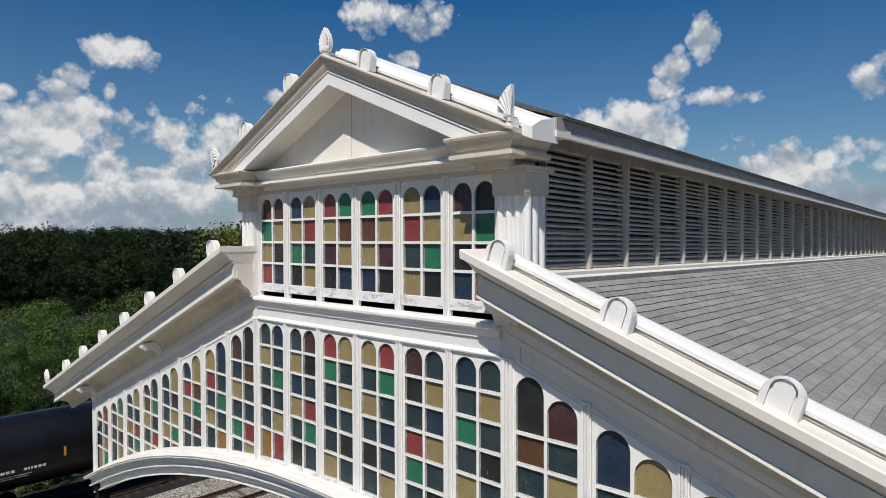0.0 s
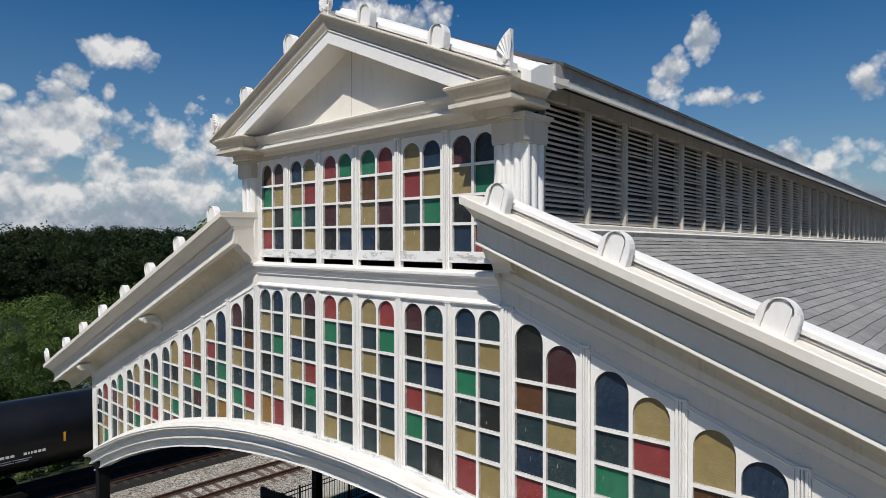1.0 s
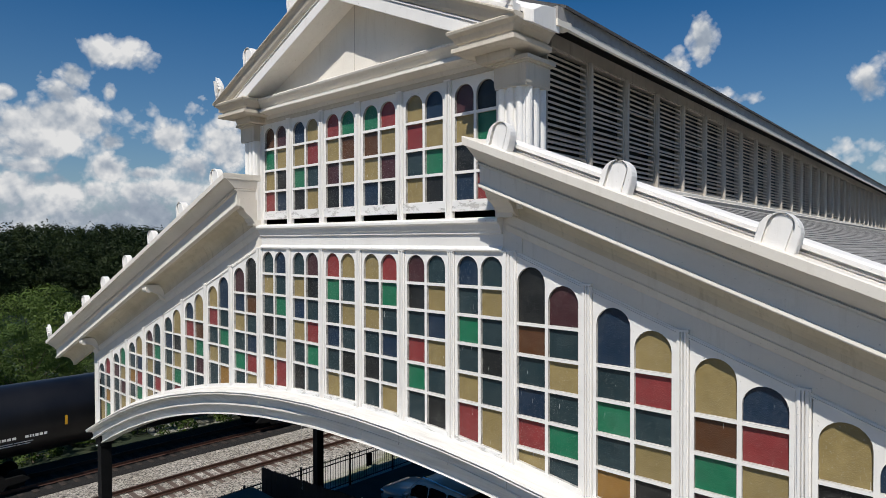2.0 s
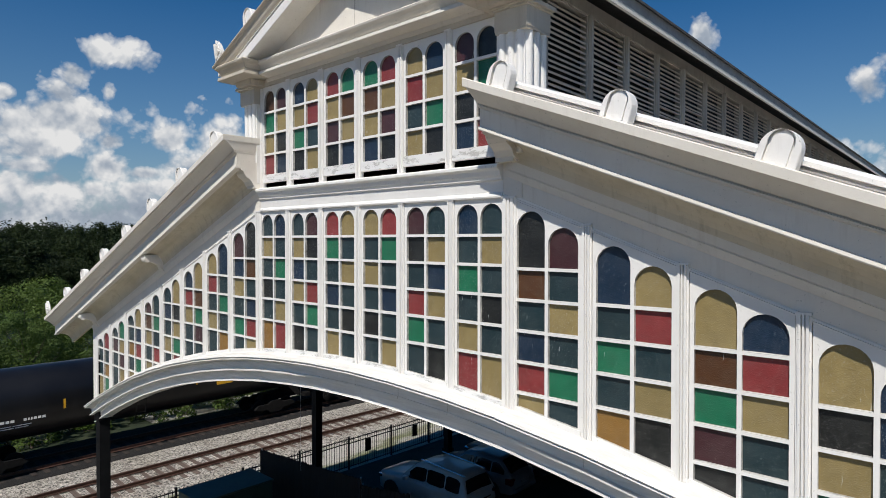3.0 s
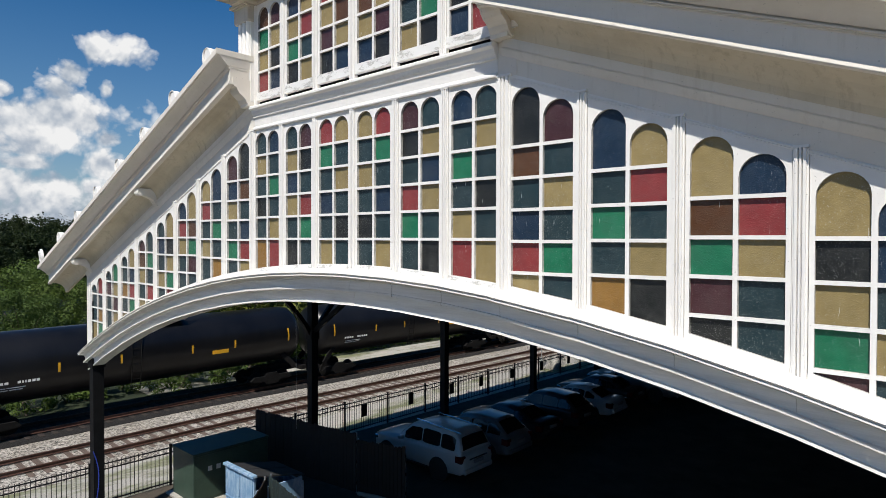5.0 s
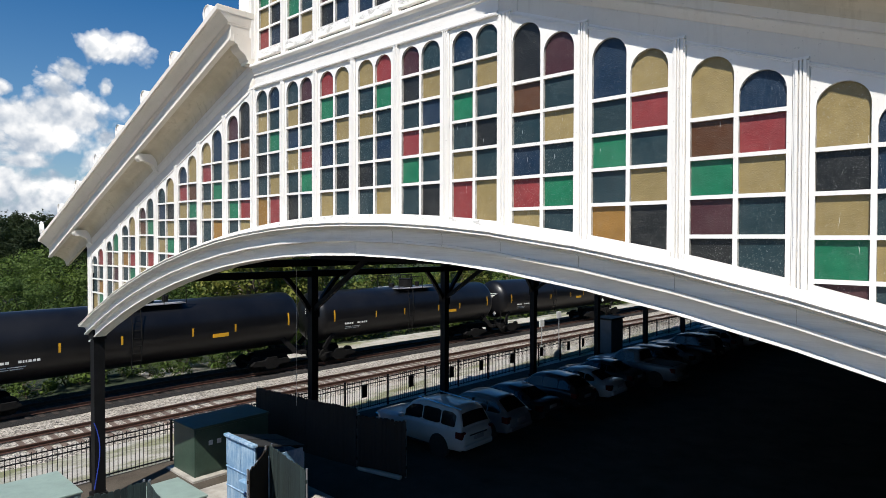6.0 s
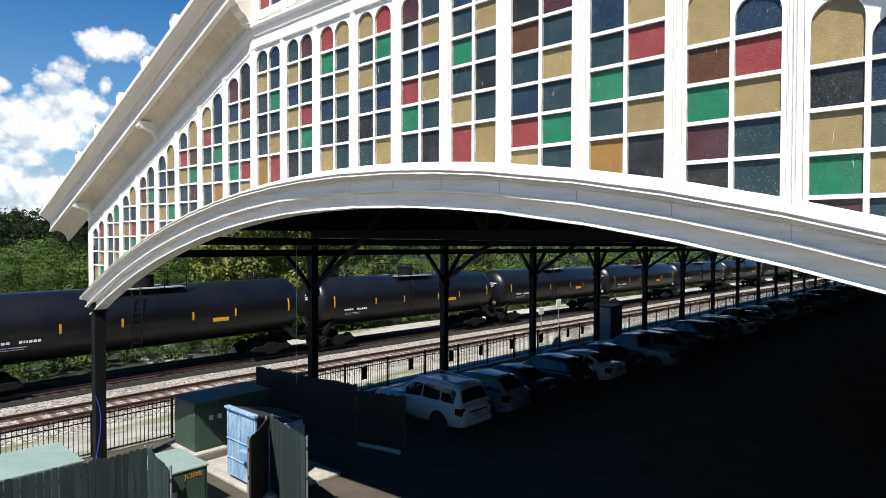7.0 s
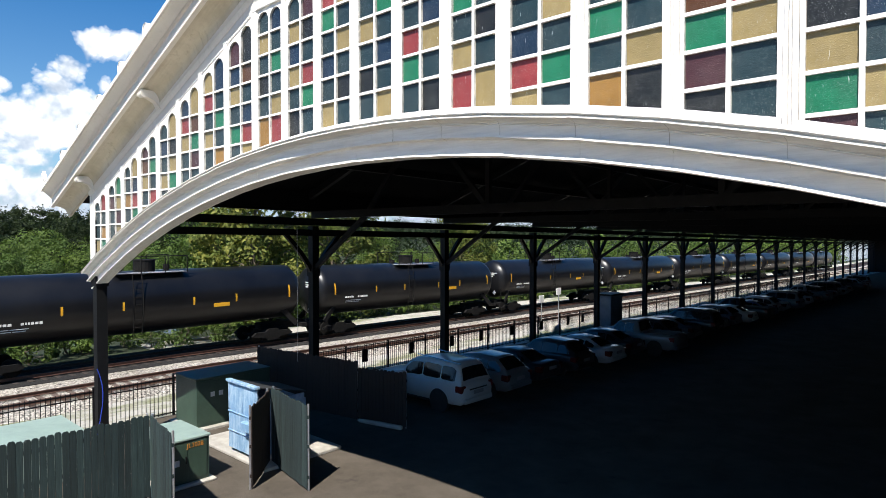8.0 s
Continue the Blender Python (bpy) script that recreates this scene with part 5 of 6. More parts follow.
# stations along the car: x from the nose, half width, sill, belt, roof edge, roof half width (0: no cabin)
SHAPES = {
    "suv": dict(L=4.85, W=0.94, r=0.39, w=0.27, axles=(0.92, 3.70), belt=[(0.0, 0.62, 0.42, 0.86), (0.12, 0.82, 0.32, 1.02), (0.5, 0.92, 0.30, 1.10), (1.35, 0.94, 0.30, 1.16), (2.4, 0.94, 0.30, 1.18), (3.9, 0.94, 0.30, 1.20), (4.62, 0.92, 0.34, 1.18), (4.80, 0.86, 0.45, 1.05), (4.85, 0.78, 0.52, 0.95)],
                cabin=[(1.42, 1.15, 0.90), (2.15, 1.78, 0.70), (2.8, 1.87, 0.71), (4.2, 1.84, 0.69), (4.52, 1.72, 0.68), (4.75, 1.17, 0.86)]),
    "sedan": dict(L=4.75, W=0.91, r=0.33, w=0.22, axles=(0.88, 3.66), belt=[(0.0, 0.60, 0.38, 0.62), (0.15, 0.78, 0.26, 0.72), (0.6, 0.88, 0.22, 0.82), (1.4, 0.91, 0.22, 0.93), (2.4, 0.91, 0.22, 0.97), (3.7, 0.91, 0.22, 1.00), (4.5, 0.88, 0.28, 1.02), (4.68, 0.80, 0.40, 0.92), (4.75, 0.70, 0.46, 0.80)],
                  cabin=[(1.25, 0.92, 0.84), (2.05, 1.40, 0.60), (2.7, 1.46, 0.60), (3.3, 1.40, 0.58), (4.15, 1.00, 0.72)]),
    "hatch": dict(L=4.5, W=0.91, r=0.34, w=0.23, axles=(0.85, 3.50), belt=[(0.0, 0.60, 0.40, 0.68), (0.15, 0.78, 0.28, 0.80), (0.6, 0.88, 0.25, 0.92), (1.3, 0.91, 0.25, 1.02), (2.4, 0.91, 0.25, 1.06), (3.6, 0.91, 0.25, 1.10), (4.3, 0.88, 0.32, 1.10), (4.45, 0.80, 0.42, 0.96), (4.5, 0.70, 0.50, 0.86)],
                  cabin=[(1.2, 1.0, 0.85), (1.95, 1.56, 0.64), (2.6, 1.64, 0.65), (3.7, 1.58, 0.62), (4.35, 1.08, 0.78)]),
    "pickup": dict(L=5.6, W=0.97, r=0.39, w=0.26, axles=(0.98, 4.45), belt=[(0.0, 0.66, 0.45, 0.88), (0.12, 0.86, 0.36, 1.02), (0.5, 0.95, 0.34, 1.12), (1.4, 0.97, 0.34, 1.17), (2.6, 0.97, 0.34, 1.20), (3.5, 0.97, 0.34, 1.22), (5.2, 0.97, 0.36, 1.22), (5.5, 0.94, 0.46, 1.20), (5.6, 0.88, 0.55, 1.15)],
                   cabin=[(1.5, 1.15, 0.92), (2.2, 1.76, 0.70), (2.7, 1.84, 0.71), (3.3, 1.82, 0.70), (3.55, 1.19, 0.88)]),
}


def build_car(kind, colour, label, at, group="cars parked under the shed"):
    """A car that points to -x, built from cross sections; its origin is under its nose."""
    s = SHAPES[kind]
    c = thing("pickup_truck" if kind == "pickup" else "car", label, "pickup" if kind == "pickup" else "car", group, at=at)
    bm = bmesh.new()
    loops = []
    for x, hw, z0, z1 in s["belt"]:
        zm = z0 + (z1 - z0) * 0.55
        half = [(hw * 0.80, z0), (hw * 0.97, z0 + 0.07), (hw, zm), (hw * 0.985, z1 - 0.14), (hw * 0.93, z1 - 0.02), (hw * 0.72, z1 + 0.015)]
        loops.append([(x, y, z) for y, z in half] + [(x, -y, z) for y, z in reversed(half)])
    rings(bm, loops)
    for f in bm.faces:
        f.smooth = True
    part("body", bm, CARS[colour], c)
    cab, L, W = s["cabin"], s["L"], s["W"]
    belt_z, low_y = cab[0][1], W * 0.935

    def cabin_at(x):
        """Roof height and half width of the cabin at x."""
        for (xa, za, wa), (xb, zb, wb) in zip(cab, cab[1:]):
            if x <= xb:
                t = (x - xa) / (xb - xa)
                return za + (zb - za) * t, wa + (wb - wa) * t
        return cab[-1][1], cab[-1][2]

    bm = bmesh.new()
    stations = [cab[0][0] + (cab[-1][0] - cab[0][0]) * i / 24 for i in range(25)]
    loops = []
    for x in stations:
        z, hw = cabin_at(x)
        loops.append([(x, low_y, belt_z - 0.05), (x, hw, z - 0.04), (x, hw * 0.93, z), (x, hw * 0.6, z + 0.03), (x, 0, z + 0.042), (x, -hw * 0.6, z + 0.03), (x, -hw * 0.93, z), (x, -hw, z - 0.04), (x, -low_y, belt_z - 0.05)])
    rings(bm, loops, False)
    for f in bm.faces:
        f.smooth = True
    part("cabin", bm, CARS[colour], c)
    x_in, x_out = cab[0][0] + (0.42 if kind != "pickup" else 0.4), cab[-1][0] - (0.30 if kind in ("suv", "hatch") else 0.42)
    cuts = [x_in, x_in + (x_out - x_in) * 0.36, x_in + (x_out - x_in) * 0.72, x_out] if kind != "pickup" else [x_in, x_in + (x_out - x_in) * 0.55, x_out]
    for sy in (-1, 1):
        for xa, xb in zip(cuts, cuts[1:]):
            bm = bmesh.new()
            strips = []
            for i in range(7):
                x = xa + 0.025 + (xb - xa - 0.05) * i / 6
                z, hw = cabin_at(x)
                pts = []
                for v in (0.16 if 0 < i < 6 else 0.22, 0.86 if 0 < i < 6 else 0.80):
                    pts.append((x, sy * (low_y + (hw - low_y) * v + 0.007), belt_z - 0.05 + (z - 0.04 - belt_z + 0.05) * v))
                strips.append(pts)
            rings(bm, strips, False, False)
            part("side_window", bm, CARGLASS, c)
    for (xa, za, wa), (xb, zb, wb), d, nm in ((cab[0], cab[1], -0.012, "windscreen"), (cab[-1], cab[-2], 0.012, "rear_window")):
        bm = bmesh.new()
        lo, hi = 0.12, 0.88
        rows_ = []
        for t in (lo, 0.5, hi):
            x, z, hw = xa + (xb - xa) * t, za + (zb - za) * t, wa + (wb - wa) * t
            rows_.append([(x + d, hw * 0.86 * f, z + 0.02 + 0.034 * (1 - f * f)) for f in (-1, -0.6, 0, 0.6, 1)])
        rings(bm, rows_, False, False)
        part(nm, bm, CARGLASS, c)
    if kind == "suv":
        for sy in (-1, 1):
            bm = bmesh.new()
            tube(bm, (cab[1][0] + 0.15, sy * 0.60, cab[2][1] + 0.07), (cab[-2][0], sy * 0.60, cab[-2][1] + 0.10), 0.022, 6)
            part("roof_rail", bm, CHROME, c)
            bm = bmesh.new()
            box(bm, s["axles"][0] + 0.5, s["axles"][1] - 0.5, *sorted((sy * (W - 0.08), sy * (W + 0.05))), 0.34, 0.40)
            bevelled(bm, 0.015)
            part("running_board", bm, RUBBER, c)
        bm = bmesh.new()
        box(bm, L - 0.22, L + 0.015, -0.5, 0.5, 0.90, 0.95)
        part("tailgate_trim", bm, CHROME, c)
    for sy in (-1, 1):
        for ax in s["axles"]:
            wheel(c, ax, sy * (W - s["w"] / 2 + 0.01), s["r"], s["w"])
        z1 = s["belt"][-3][3]
        bm = bmesh.new()
        box(bm, L - 0.36, L - 0.03, *sorted((sy * (W - 0.30), sy * (W - 0.02))), z1 - 0.36, z1 - 0.10)
        bevelled(bm, 0.03)
        part("tail_light", bm, TAIL, c)
        bm = bmesh.new()
        box(bm, 0.06, 0.34, *sorted((sy * (W - 0.36), sy * (W - 0.09))), s["belt"][1][3] - 0.24, s["belt"][1][3] - 0.08)
        bevelled(bm, 0.03)
        part("headlight", bm, CHROME, c)
        bm = bmesh.new()
        box(bm, cab[0][0] + 0.30, cab[0][0] + 0.50, *sorted((sy * (W + 0.0), sy * (W + 0.19))), belt_z, belt_z + 0.15)
        bevelled(bm, 0.03)
        part("wing_mirror", bm, CARS[colour], c)
        for ax in s["axles"]:
            bm = bmesh.new()
            tube(bm, (ax, sy * (W - 0.16), s["r"] + 0.02), (ax, sy * (W + 0.006), s["r"] + 0.02), s["r"] * 1.17, 20)
            part("wheel_arch", bm, RUBBER, c)
    bm = bmesh.new()
    box(bm, L - 0.10, L + 0.06, -W * 0.85, W * 0.85, 0.42, 0.62)
    bevelled(bm, 0.04)
    part("bumper", bm, CARS[colour], c)
    bm = bmesh.new()
    box(bm, L + 0.0, L + 0.045, -0.26, 0.26, 0.74, 0.87)
    part("licence_plate", bm, PLATE, c)
    if kind == "pickup":
        bm = bmesh.new()
        box(bm, 3.7, 5.4, -0.78, 0.78, 1.20, 1.243)
        part("bed", bm, RUBBER, c, "black open truck bed")
    return c


ROW = [("suv", "white", "white four-wheel-drive car parked nose to the fence"), ("hatch", "grey", "dark grey hatchback parked in the shade"), ("sedan", "black", "black saloon car parked in the shade"), ("hatch", "black", "black hatchback parked in the shade"),
       ("sedan", "silver", "silver saloon car parked in the shade"), ("sedan", "black", "black saloon car parked in the shade"), ("pickup", "grey", "grey pickup truck parked in the shade"), ("hatch", "black", "black hatchback parked in the shade"), ("sedan", "grey", "grey saloon car parked in the shade"),
       ("suv", "black", "black four-wheel-drive car parked in the shade"), ("sedan", "silver", "silver saloon car parked in the shade"), ("hatch", "grey", "dark grey hatchback parked in the shade"), ("sedan", "white", "white saloon car parked in the shade"), ("pickup", "black", "black pickup truck parked in the shade"),
       ("sedan", "blue", "blue saloon car parked in the shade"), ("hatch", "silver", "silver hatchback parked in the shade"), ("sedan", "white", "white saloon car parked in the shade"), ("suv", "grey", "grey four-wheel-drive car parked in the shade")]
made = {}
for k, (kind, colour, label) in enumerate(ROW + ROW[3:]):
    m = Matrix.Translation((-11.25 + 0.25 * math.sin(k * 2.3) - 0.012 * k, 11.08 + 2.83 * k, grade(11.08 + 2.83 * k))) @ pose(0, 0, 0, 0, 0, 1.5 * math.sin(k * 1.7))
    if (kind, colour) in made:
        copy_thing(made[kind, colour], m)
    else:
        made[kind, colour] = build_car(kind, colour, label, m)


# ---- signals, signs and a cabinet by the line ----
def track_sign(x, y, h, label):
    t = thing("track_sign", label, "sign", "track signs", at=Matrix.Translation((x, y, grade(y))))
    bm = bmesh.new()
    tube(bm, (0, 0, -0.1), (0, 0, h), 0.035, 8)
    part("post", bm, ALLOY, t)
    bm = bmesh.new()
    box(bm, -0.03, 0.03, -0.3, 0.3, h - 0.35, h + 0.15)
    bevelled(bm, 0.012)
    part("panel", bm, MARK, t)


track_sign(-16.7, 30.8, 2.35, "small white square sign on a steel post by the track")
track_sign(-16.9, 33.4, 2.75, "small white square sign on a tall steel post by the track")


def boulder(x, y, r, h, label):
    rg = random.Random(int(x * 10))
    bm = bmesh.new()
    bmesh.ops.create_icosphere(bm, subdivisions=3, radius=1.0)
    for v in bm.verts:
        k = 1 + 0.10 * math.sin(3 * v.co.x + rg.random() * 0.2) + rg.uniform(-0.03, 0.03)
        v.co = Vector((v.co.x * r * k, v.co.y * r * 0.85 * k, max(-0.1, v.co.z * h * k)))
    b = tagged(part("boulder", bm, CONCRETE), label, "rock")
    b.matrix_basis = Matrix.Translation((x, y, grade(y)))


boulder(-16.0, 31.2, 0.62, 0.62, "pale grey rounded rock on the gravel verge")
bm = bmesh.new()
tube(bm, (-11.7, 6.8, 6.9), (-11.7, 6.8, 1.75), 0.006, 6)
tagged(part("wire", bm, ALLOY), "thin bare wire hanging from the shed roof", "wire")
relay = thing("relay_cabinet", "tall grey steel relay cabinet beside the track", "cabinet", at=Matrix.Translation((-13.7, 35.2, grade(35.2))))
bm = bmesh.new()
box(bm, -0.6, 0.6, -0.9, 0.9, 0.05, 2.5)
bevelled(bm, 0.03)
part("body", bm, plain("grey_cabinet_paint", (0.16, 0.17, 0.18), 0.15, 3.0, 0.5), relay)
bm = bmesh.new()
box(bm, -0.68, 0.68, -0.98, 0.98, 2.5, 2.62)
part("lid", bm, BLACK, relay)


# ---- trees ----
def leaf_cloud(bm, centre, radii, count, size, rng):
    for _ in range(count):
        v = Vector((rng.gauss(0, 1), rng.gauss(0, 1), rng.gauss(0, 1))).normalized()
        r = rng.uniform(0.42, 0.92) ** 0.5
        p = Vector(centre) + Vector((v.x * radii[0], v.y * radii[1], v.z * radii[2])) * r
        nrm = (v + Vector((rng.gauss(0, 0.5), rng.gauss(0, 0.5), rng.gauss(0.35, 0.5)))).normalized()
        q = nrm.to_track_quat("Z", "Y")
        s = size * rng.uniform(0.6, 1.3)
        spin = rng.uniform(0, 6.28)
        pts = []
        for a, rr in ((0.0, 1.0), (1.25, 0.55), (3.14, 0.9), (5.03, 0.55)):
            pts.append(bm.verts.new(p + q @ Vector((s * rr * math.cos(a + spin), s * rr * math.sin(a + spin), rng.uniform(-0.15, 0.15) * s))))
        bm.faces.new(pts)


def leaf_clump(bm, centre, rad, count, size, rng):
    """A bough: small rounded tufts of leaves gathered on an uneven mass, fuller above than below."""
    tufts = []
    for _ in range(8):
        v = Vector((rng.gauss(0, 1), rng.gauss(0, 1), rng.gauss(0.25, 0.8))).normalized()
        tufts.append((Vector(centre) + Vector((v.x, v.y, v.z * 0.7)) * rad * rng.uniform(0.5, 0.75), rad * rng.uniform(0.30, 0.52)))
    for _ in range(count):
        c, r = tufts[rng.randrange(8)]
        v = Vector((rng.gauss(0, 1), rng.gauss(0, 1), rng.gauss(0.3, 1))).normalized()
        p = c + v * r * rng.uniform(0.72, 1.04)
        q = (v + Vector((rng.gauss(0, 0.24), rng.gauss(0, 0.24), rng.gauss(0.15, 0.24)))).normalized().to_track_quat("Z", "Y")
        s = size * rng.uniform(0.6, 1.3)
        spin = rng.uniform(0, 6.28)
        pts = []
        for a, rr in ((0.0, 1.0), (1.25, 0.6), (3.14, 0.9), (5.03, 0.6)):
            pts.append(bm.verts.new(p + q @ Vector((s * rr * math.cos(a + spin), s * rr * math.sin(a + spin), rng.uniform(-0.15, 0.15) * s))))
        bm.faces.new(pts)


def tree_meshes(seed, height, spread, clumps, leaves, leaf_size, low=0.18):
    """Trunk with limbs, and a crown of many leaf sprays in uneven clumps. Leaf mesh and wood mesh."""
    rng = random.Random(seed)
    wood, crown = bmesh.new(), bmesh.new()
    base = 0.028 * height
    p = Vector((0, 0, -0.3))
    trunk = [p]
    for k in range(5):
        p = p + Vector((rng.uniform(-0.25, 0.25), rng.uniform(-0.25, 0.25), height * 0.15))
        trunk.append(p)
    for k, (a, b) in enumerate(zip(trunk, trunk[1:])):
        tube(wood, a, b, base * (1 - 0.17 * k), 8, base * (1 - 0.17 * (k + 1)))
    for k in range(clumps):
        f = (k + 0.5) / clumps
        z = height * (low + (1 - low) * 0.92 * f)
        wide = spread * (math.sin(math.pi * (0.20 + 0.72 * f)) ** 0.8)
        a = k * 2.399 + rng.uniform(-0.5, 0.5)
        r = wide * rng.uniform(0.25, 0.95)
        c = Vector((r * math.cos(a), r * math.sin(a), z))
        foot_ = trunk[min(5, 1 + int(4 * f))]
        tube(wood, foot_, c, base * 0.32, 5, base * 0.06)
        rad = spread * rng.uniform(0.32, 0.52)
        leaf_clump(crown, c, rad, leaves, leaf_size, rng)
    out = []
    for nm, b in (("trunk", wood), ("crown", crown)):
        me = bpy.data.meshes.new(nm)
        b.to_mesh(me)
        b.free()
        out.append(me)
    out[0].materials.append(BARK)
    return out


def make_tree(name, meshes, leaf, label, m, group):
    t = thing(name, label, "tree", group, at=m)
    shared("trunk", meshes[0], t)
    me = meshes[1]
    if not me.materials:
        me.materials.append(leaf)
    shared("crown", me, t)
    return t


YOUNG = [tree_meshes(3, 13.6, 4.2, 34, 420, 0.16, 0.10)]
BANK = [tree_meshes(50 + i, 9.0, 4.3, 20, 1650, 0.072, 0.16) for i in range(3)]
BROAD = [tree_meshes(10 + i, 9.0, 4.2, 20, 720, 0.092, 0.05) for i in range(3)]
DISTANT = [tree_meshes(10 + i, 9.0, 4.2, 26, 130, 0.22, 0.03) for i in range(3)]
FARTREE = [tree_meshes(20 + i, 17.0, 5.6, 13, 200, 0.31, 0.16) for i in range(3)]
BUSH = [tree_meshes(30 + i, 2.6, 1.7, 9, 130, 0.10, 0.02) for i in range(2)]
for x, y, sc in ((-33.0, 17.2, 1.08), (-32.5, 24.5, 0.95), (-33.0, 41.0, 0.78)):
    make_tree("sycamore_tree", YOUNG[0], LEAF_YELLOW, "leafy tree with yellowing leaves beside the railway", Matrix.Translation((x, y, ground_height(x, y))) @ Matrix.Rotation(x * 3.1, 4, "Z") @ Matrix.Scale(sc, 4), "yellowing trees by the line")
rng = random.Random(7)
count = 0
for k in range(110):
    y = -45 + k * 2.6 + rng.uniform(-1.5, 1.5)
    x = -35.0 - rng.random() ** 1.2 * 20
    view = math.degrees(math.atan2(y + 6.7, 8.1 - x))
    if (-37 < x and 9 < y < 28) or 20.5 < view < 27.0 or view < 20.5:
        continue
    sc = rng.uniform(0.8, 1.25) * (1.0 if y < 26 else 0.92)
    i = rng.randrange(3)
    make_tree("tree", (BROAD if -2 < y < 62 else DISTANT)[i], LEAF, "broad green tree on the river bank", Matrix.Translation((x, y, ground_height(x, y) - 0.2)) @ Matrix.Rotation(rng.uniform(0, 6.28), 4, "Z") @ Matrix.Scale(sc, 4), "trees along the river bank")
for k, (x, y, sc) in enumerate(((-57.5, 9.0, 1.62), (-54.0, 15.6, 1.55), (-47.0, -0.5, 1.35), (-45.5, 6.0, 0.98), (-41.5, 11.6, 0.80), (-43.0, 20.5, 1.25))):
    make_tree("tree", BANK[k % 3], LEAF_BANK, "broad deep green tree on the river bank", Matrix.Translation((x, y, ground_height(x, y) - 0.2)) @ Matrix.Rotation(k * 1.3, 4, "Z") @ Matrix.Scale(sc, 4), "trees along the river bank")
for k in range(110):
    y = -12 + 1.15 * k + rng.uniform(-0.6, 0.6)
    x = (-28.3 if y < 14 else -30.9) - rng.uniform(0, 2.2)
    make_tree("bush", BUSH[k % 2], LEAF, "green bush beyond the railway", Matrix.Translation((x, y, ground_height(x, y) - 0.1)) @ Matrix.Rotation(rng.uniform(0, 6.28), 4, "Z") @ Matrix.Scale(rng.uniform(0.6, 1.1), 4), "bushes by the line")


def joined(name, sources, places, material, label, category):
    """Many copies of a few meshes as one mesh."""
    co, quads, base = [], [], 0
    data = []
    for me in sources:
        v = np.empty(len(me.vertices) * 3)
        me.vertices.foreach_get("co", v)
        f = np.empty(len(me.loops), dtype=np.int64)
        me.loops.foreach_get("vertex_index", f)
        data.append((v.reshape(-1, 3), f))
    for i, m in places:
        v, f = data[i]
        a = np.array(m)
        co.append(v @ a[:3, :3].T + a[:3, 3])
        quads.append(f + base)
        base += len(v)
    co, quads = np.concatenate(co), np.concatenate(quads)
    me = bpy.data.meshes.new(name)
    me.vertices.add(len(co))
    me.vertices.foreach_set("co", co.ravel())
    me.loops.add(len(quads))
    me.loops.foreach_set("vertex_index", quads)
    me.polygons.add(len(quads) // 4)
    me.polygons.foreach_set("loop_start", np.arange(0, len(quads), 4))
    me.update(calc_edges=True)
    me.materials.append(material)
    return tagged(new(name, me), label, category, kind="stuff")


places = []
for k in range(225):
    d = rng.random()
    x = -182 - (180 * d ** 0.9 if k > 100 else 22 * d)
    y = -6.5 + (8 - x) / math.tan(radians(rng.uniform(54, 83) if k > 100 else 54 + 0.29 * (k + d)))
    places.append((rng.randrange(3), Matrix.Translation((x, y, ground_height(x, y) - 0.5)) @ Matrix.Rotation(rng.uniform(0, 6.28), 4, "Z") @ Matrix.Scale(rng.uniform(0.55, 1.2), 4)))
# low scrub along the far water's edge
for k in range(110):
    x = -176 - 9 * rng.random()
    y = -6.5 + (8 - x) / math.tan(radians(54 + 29 * (k + rng.random()) / 110))
    places.append((rng.randrange(3), Matrix.Translation((x, y, ground_height(x, y) - 1.6)) @ Matrix.Rotation(rng.uniform(0, 6.28), 4, "Z") @ Matrix.Scale(rng.uniform(0.32, 0.5), 4)))
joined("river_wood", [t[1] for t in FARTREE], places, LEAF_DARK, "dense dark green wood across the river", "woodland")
# the far wood: crowns too many to count
bm = bmesh.new()
for k in range(2900):
    d = rng.random()
    x = -330 - 900 * d * d
    y = -100 + rng.random() * (900 + 1900 * d)
    h = rng.uniform(13, 21) * (1 + 0.2 * d)
    r = rng.uniform(5, 9)
    leaf_cloud(bm, (x, y, ground_height(x, y) + h * 0.55), (r, r, h * 0.5), 80, 0.7 + 0.8 * d, rng)
for k in range(900):
    x = -182 - 130 * rng.random()
    y = 95 + 1500 * rng.random() ** 1.7
    h = rng.uniform(12, 19)
    r = rng.uniform(4, 7)
    leaf_cloud(bm, (x, y, ground_height(x, y) + h * 0.5), (r, r, h * 0.5), 60, 0.95, rng)
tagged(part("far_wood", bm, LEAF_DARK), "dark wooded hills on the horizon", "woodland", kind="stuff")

# ---- clouds: a far backdrop of sky, azimuth and height in degrees on its map ----
WEST_CLOUDS = [(70.7, 14.7, 3.0, 1.11), (73.6, 13.0, 0.93, 1.26), (74.4, 11.6, 1.3, 1.01), (73.6, 9.6, 4.49, 1.64), (77.3, 8.9, 2.25, 1.58), (75.7, 7.4, 3.98, 1.45), (70.9, 11.9, 0.69, 0.83), (70.9, 8.2, 1.15, 0.72), (78.1, 11.0, 0.91, 0.57), (76.3, 5.8, 2.38, 0.6), (77.7, 4.5, 0.78, 0.93), (71.4, 5.9, 1.63, 1.26), (72.1, 4.1, 1.2, 0.9), (66.7, 8.7, 1.76, 1.15), (62.4, 8.2, 2.53, 2.47), (64.6, 6.4, 2.19, 1.42), (68.5, 5.6, 1.45, 0.51), (66.1, 4.2, 3.42, 1.04), (68.8, 4.2, 1.62, 0.79), (74.2, 3.0, 1.7, 0.75)]
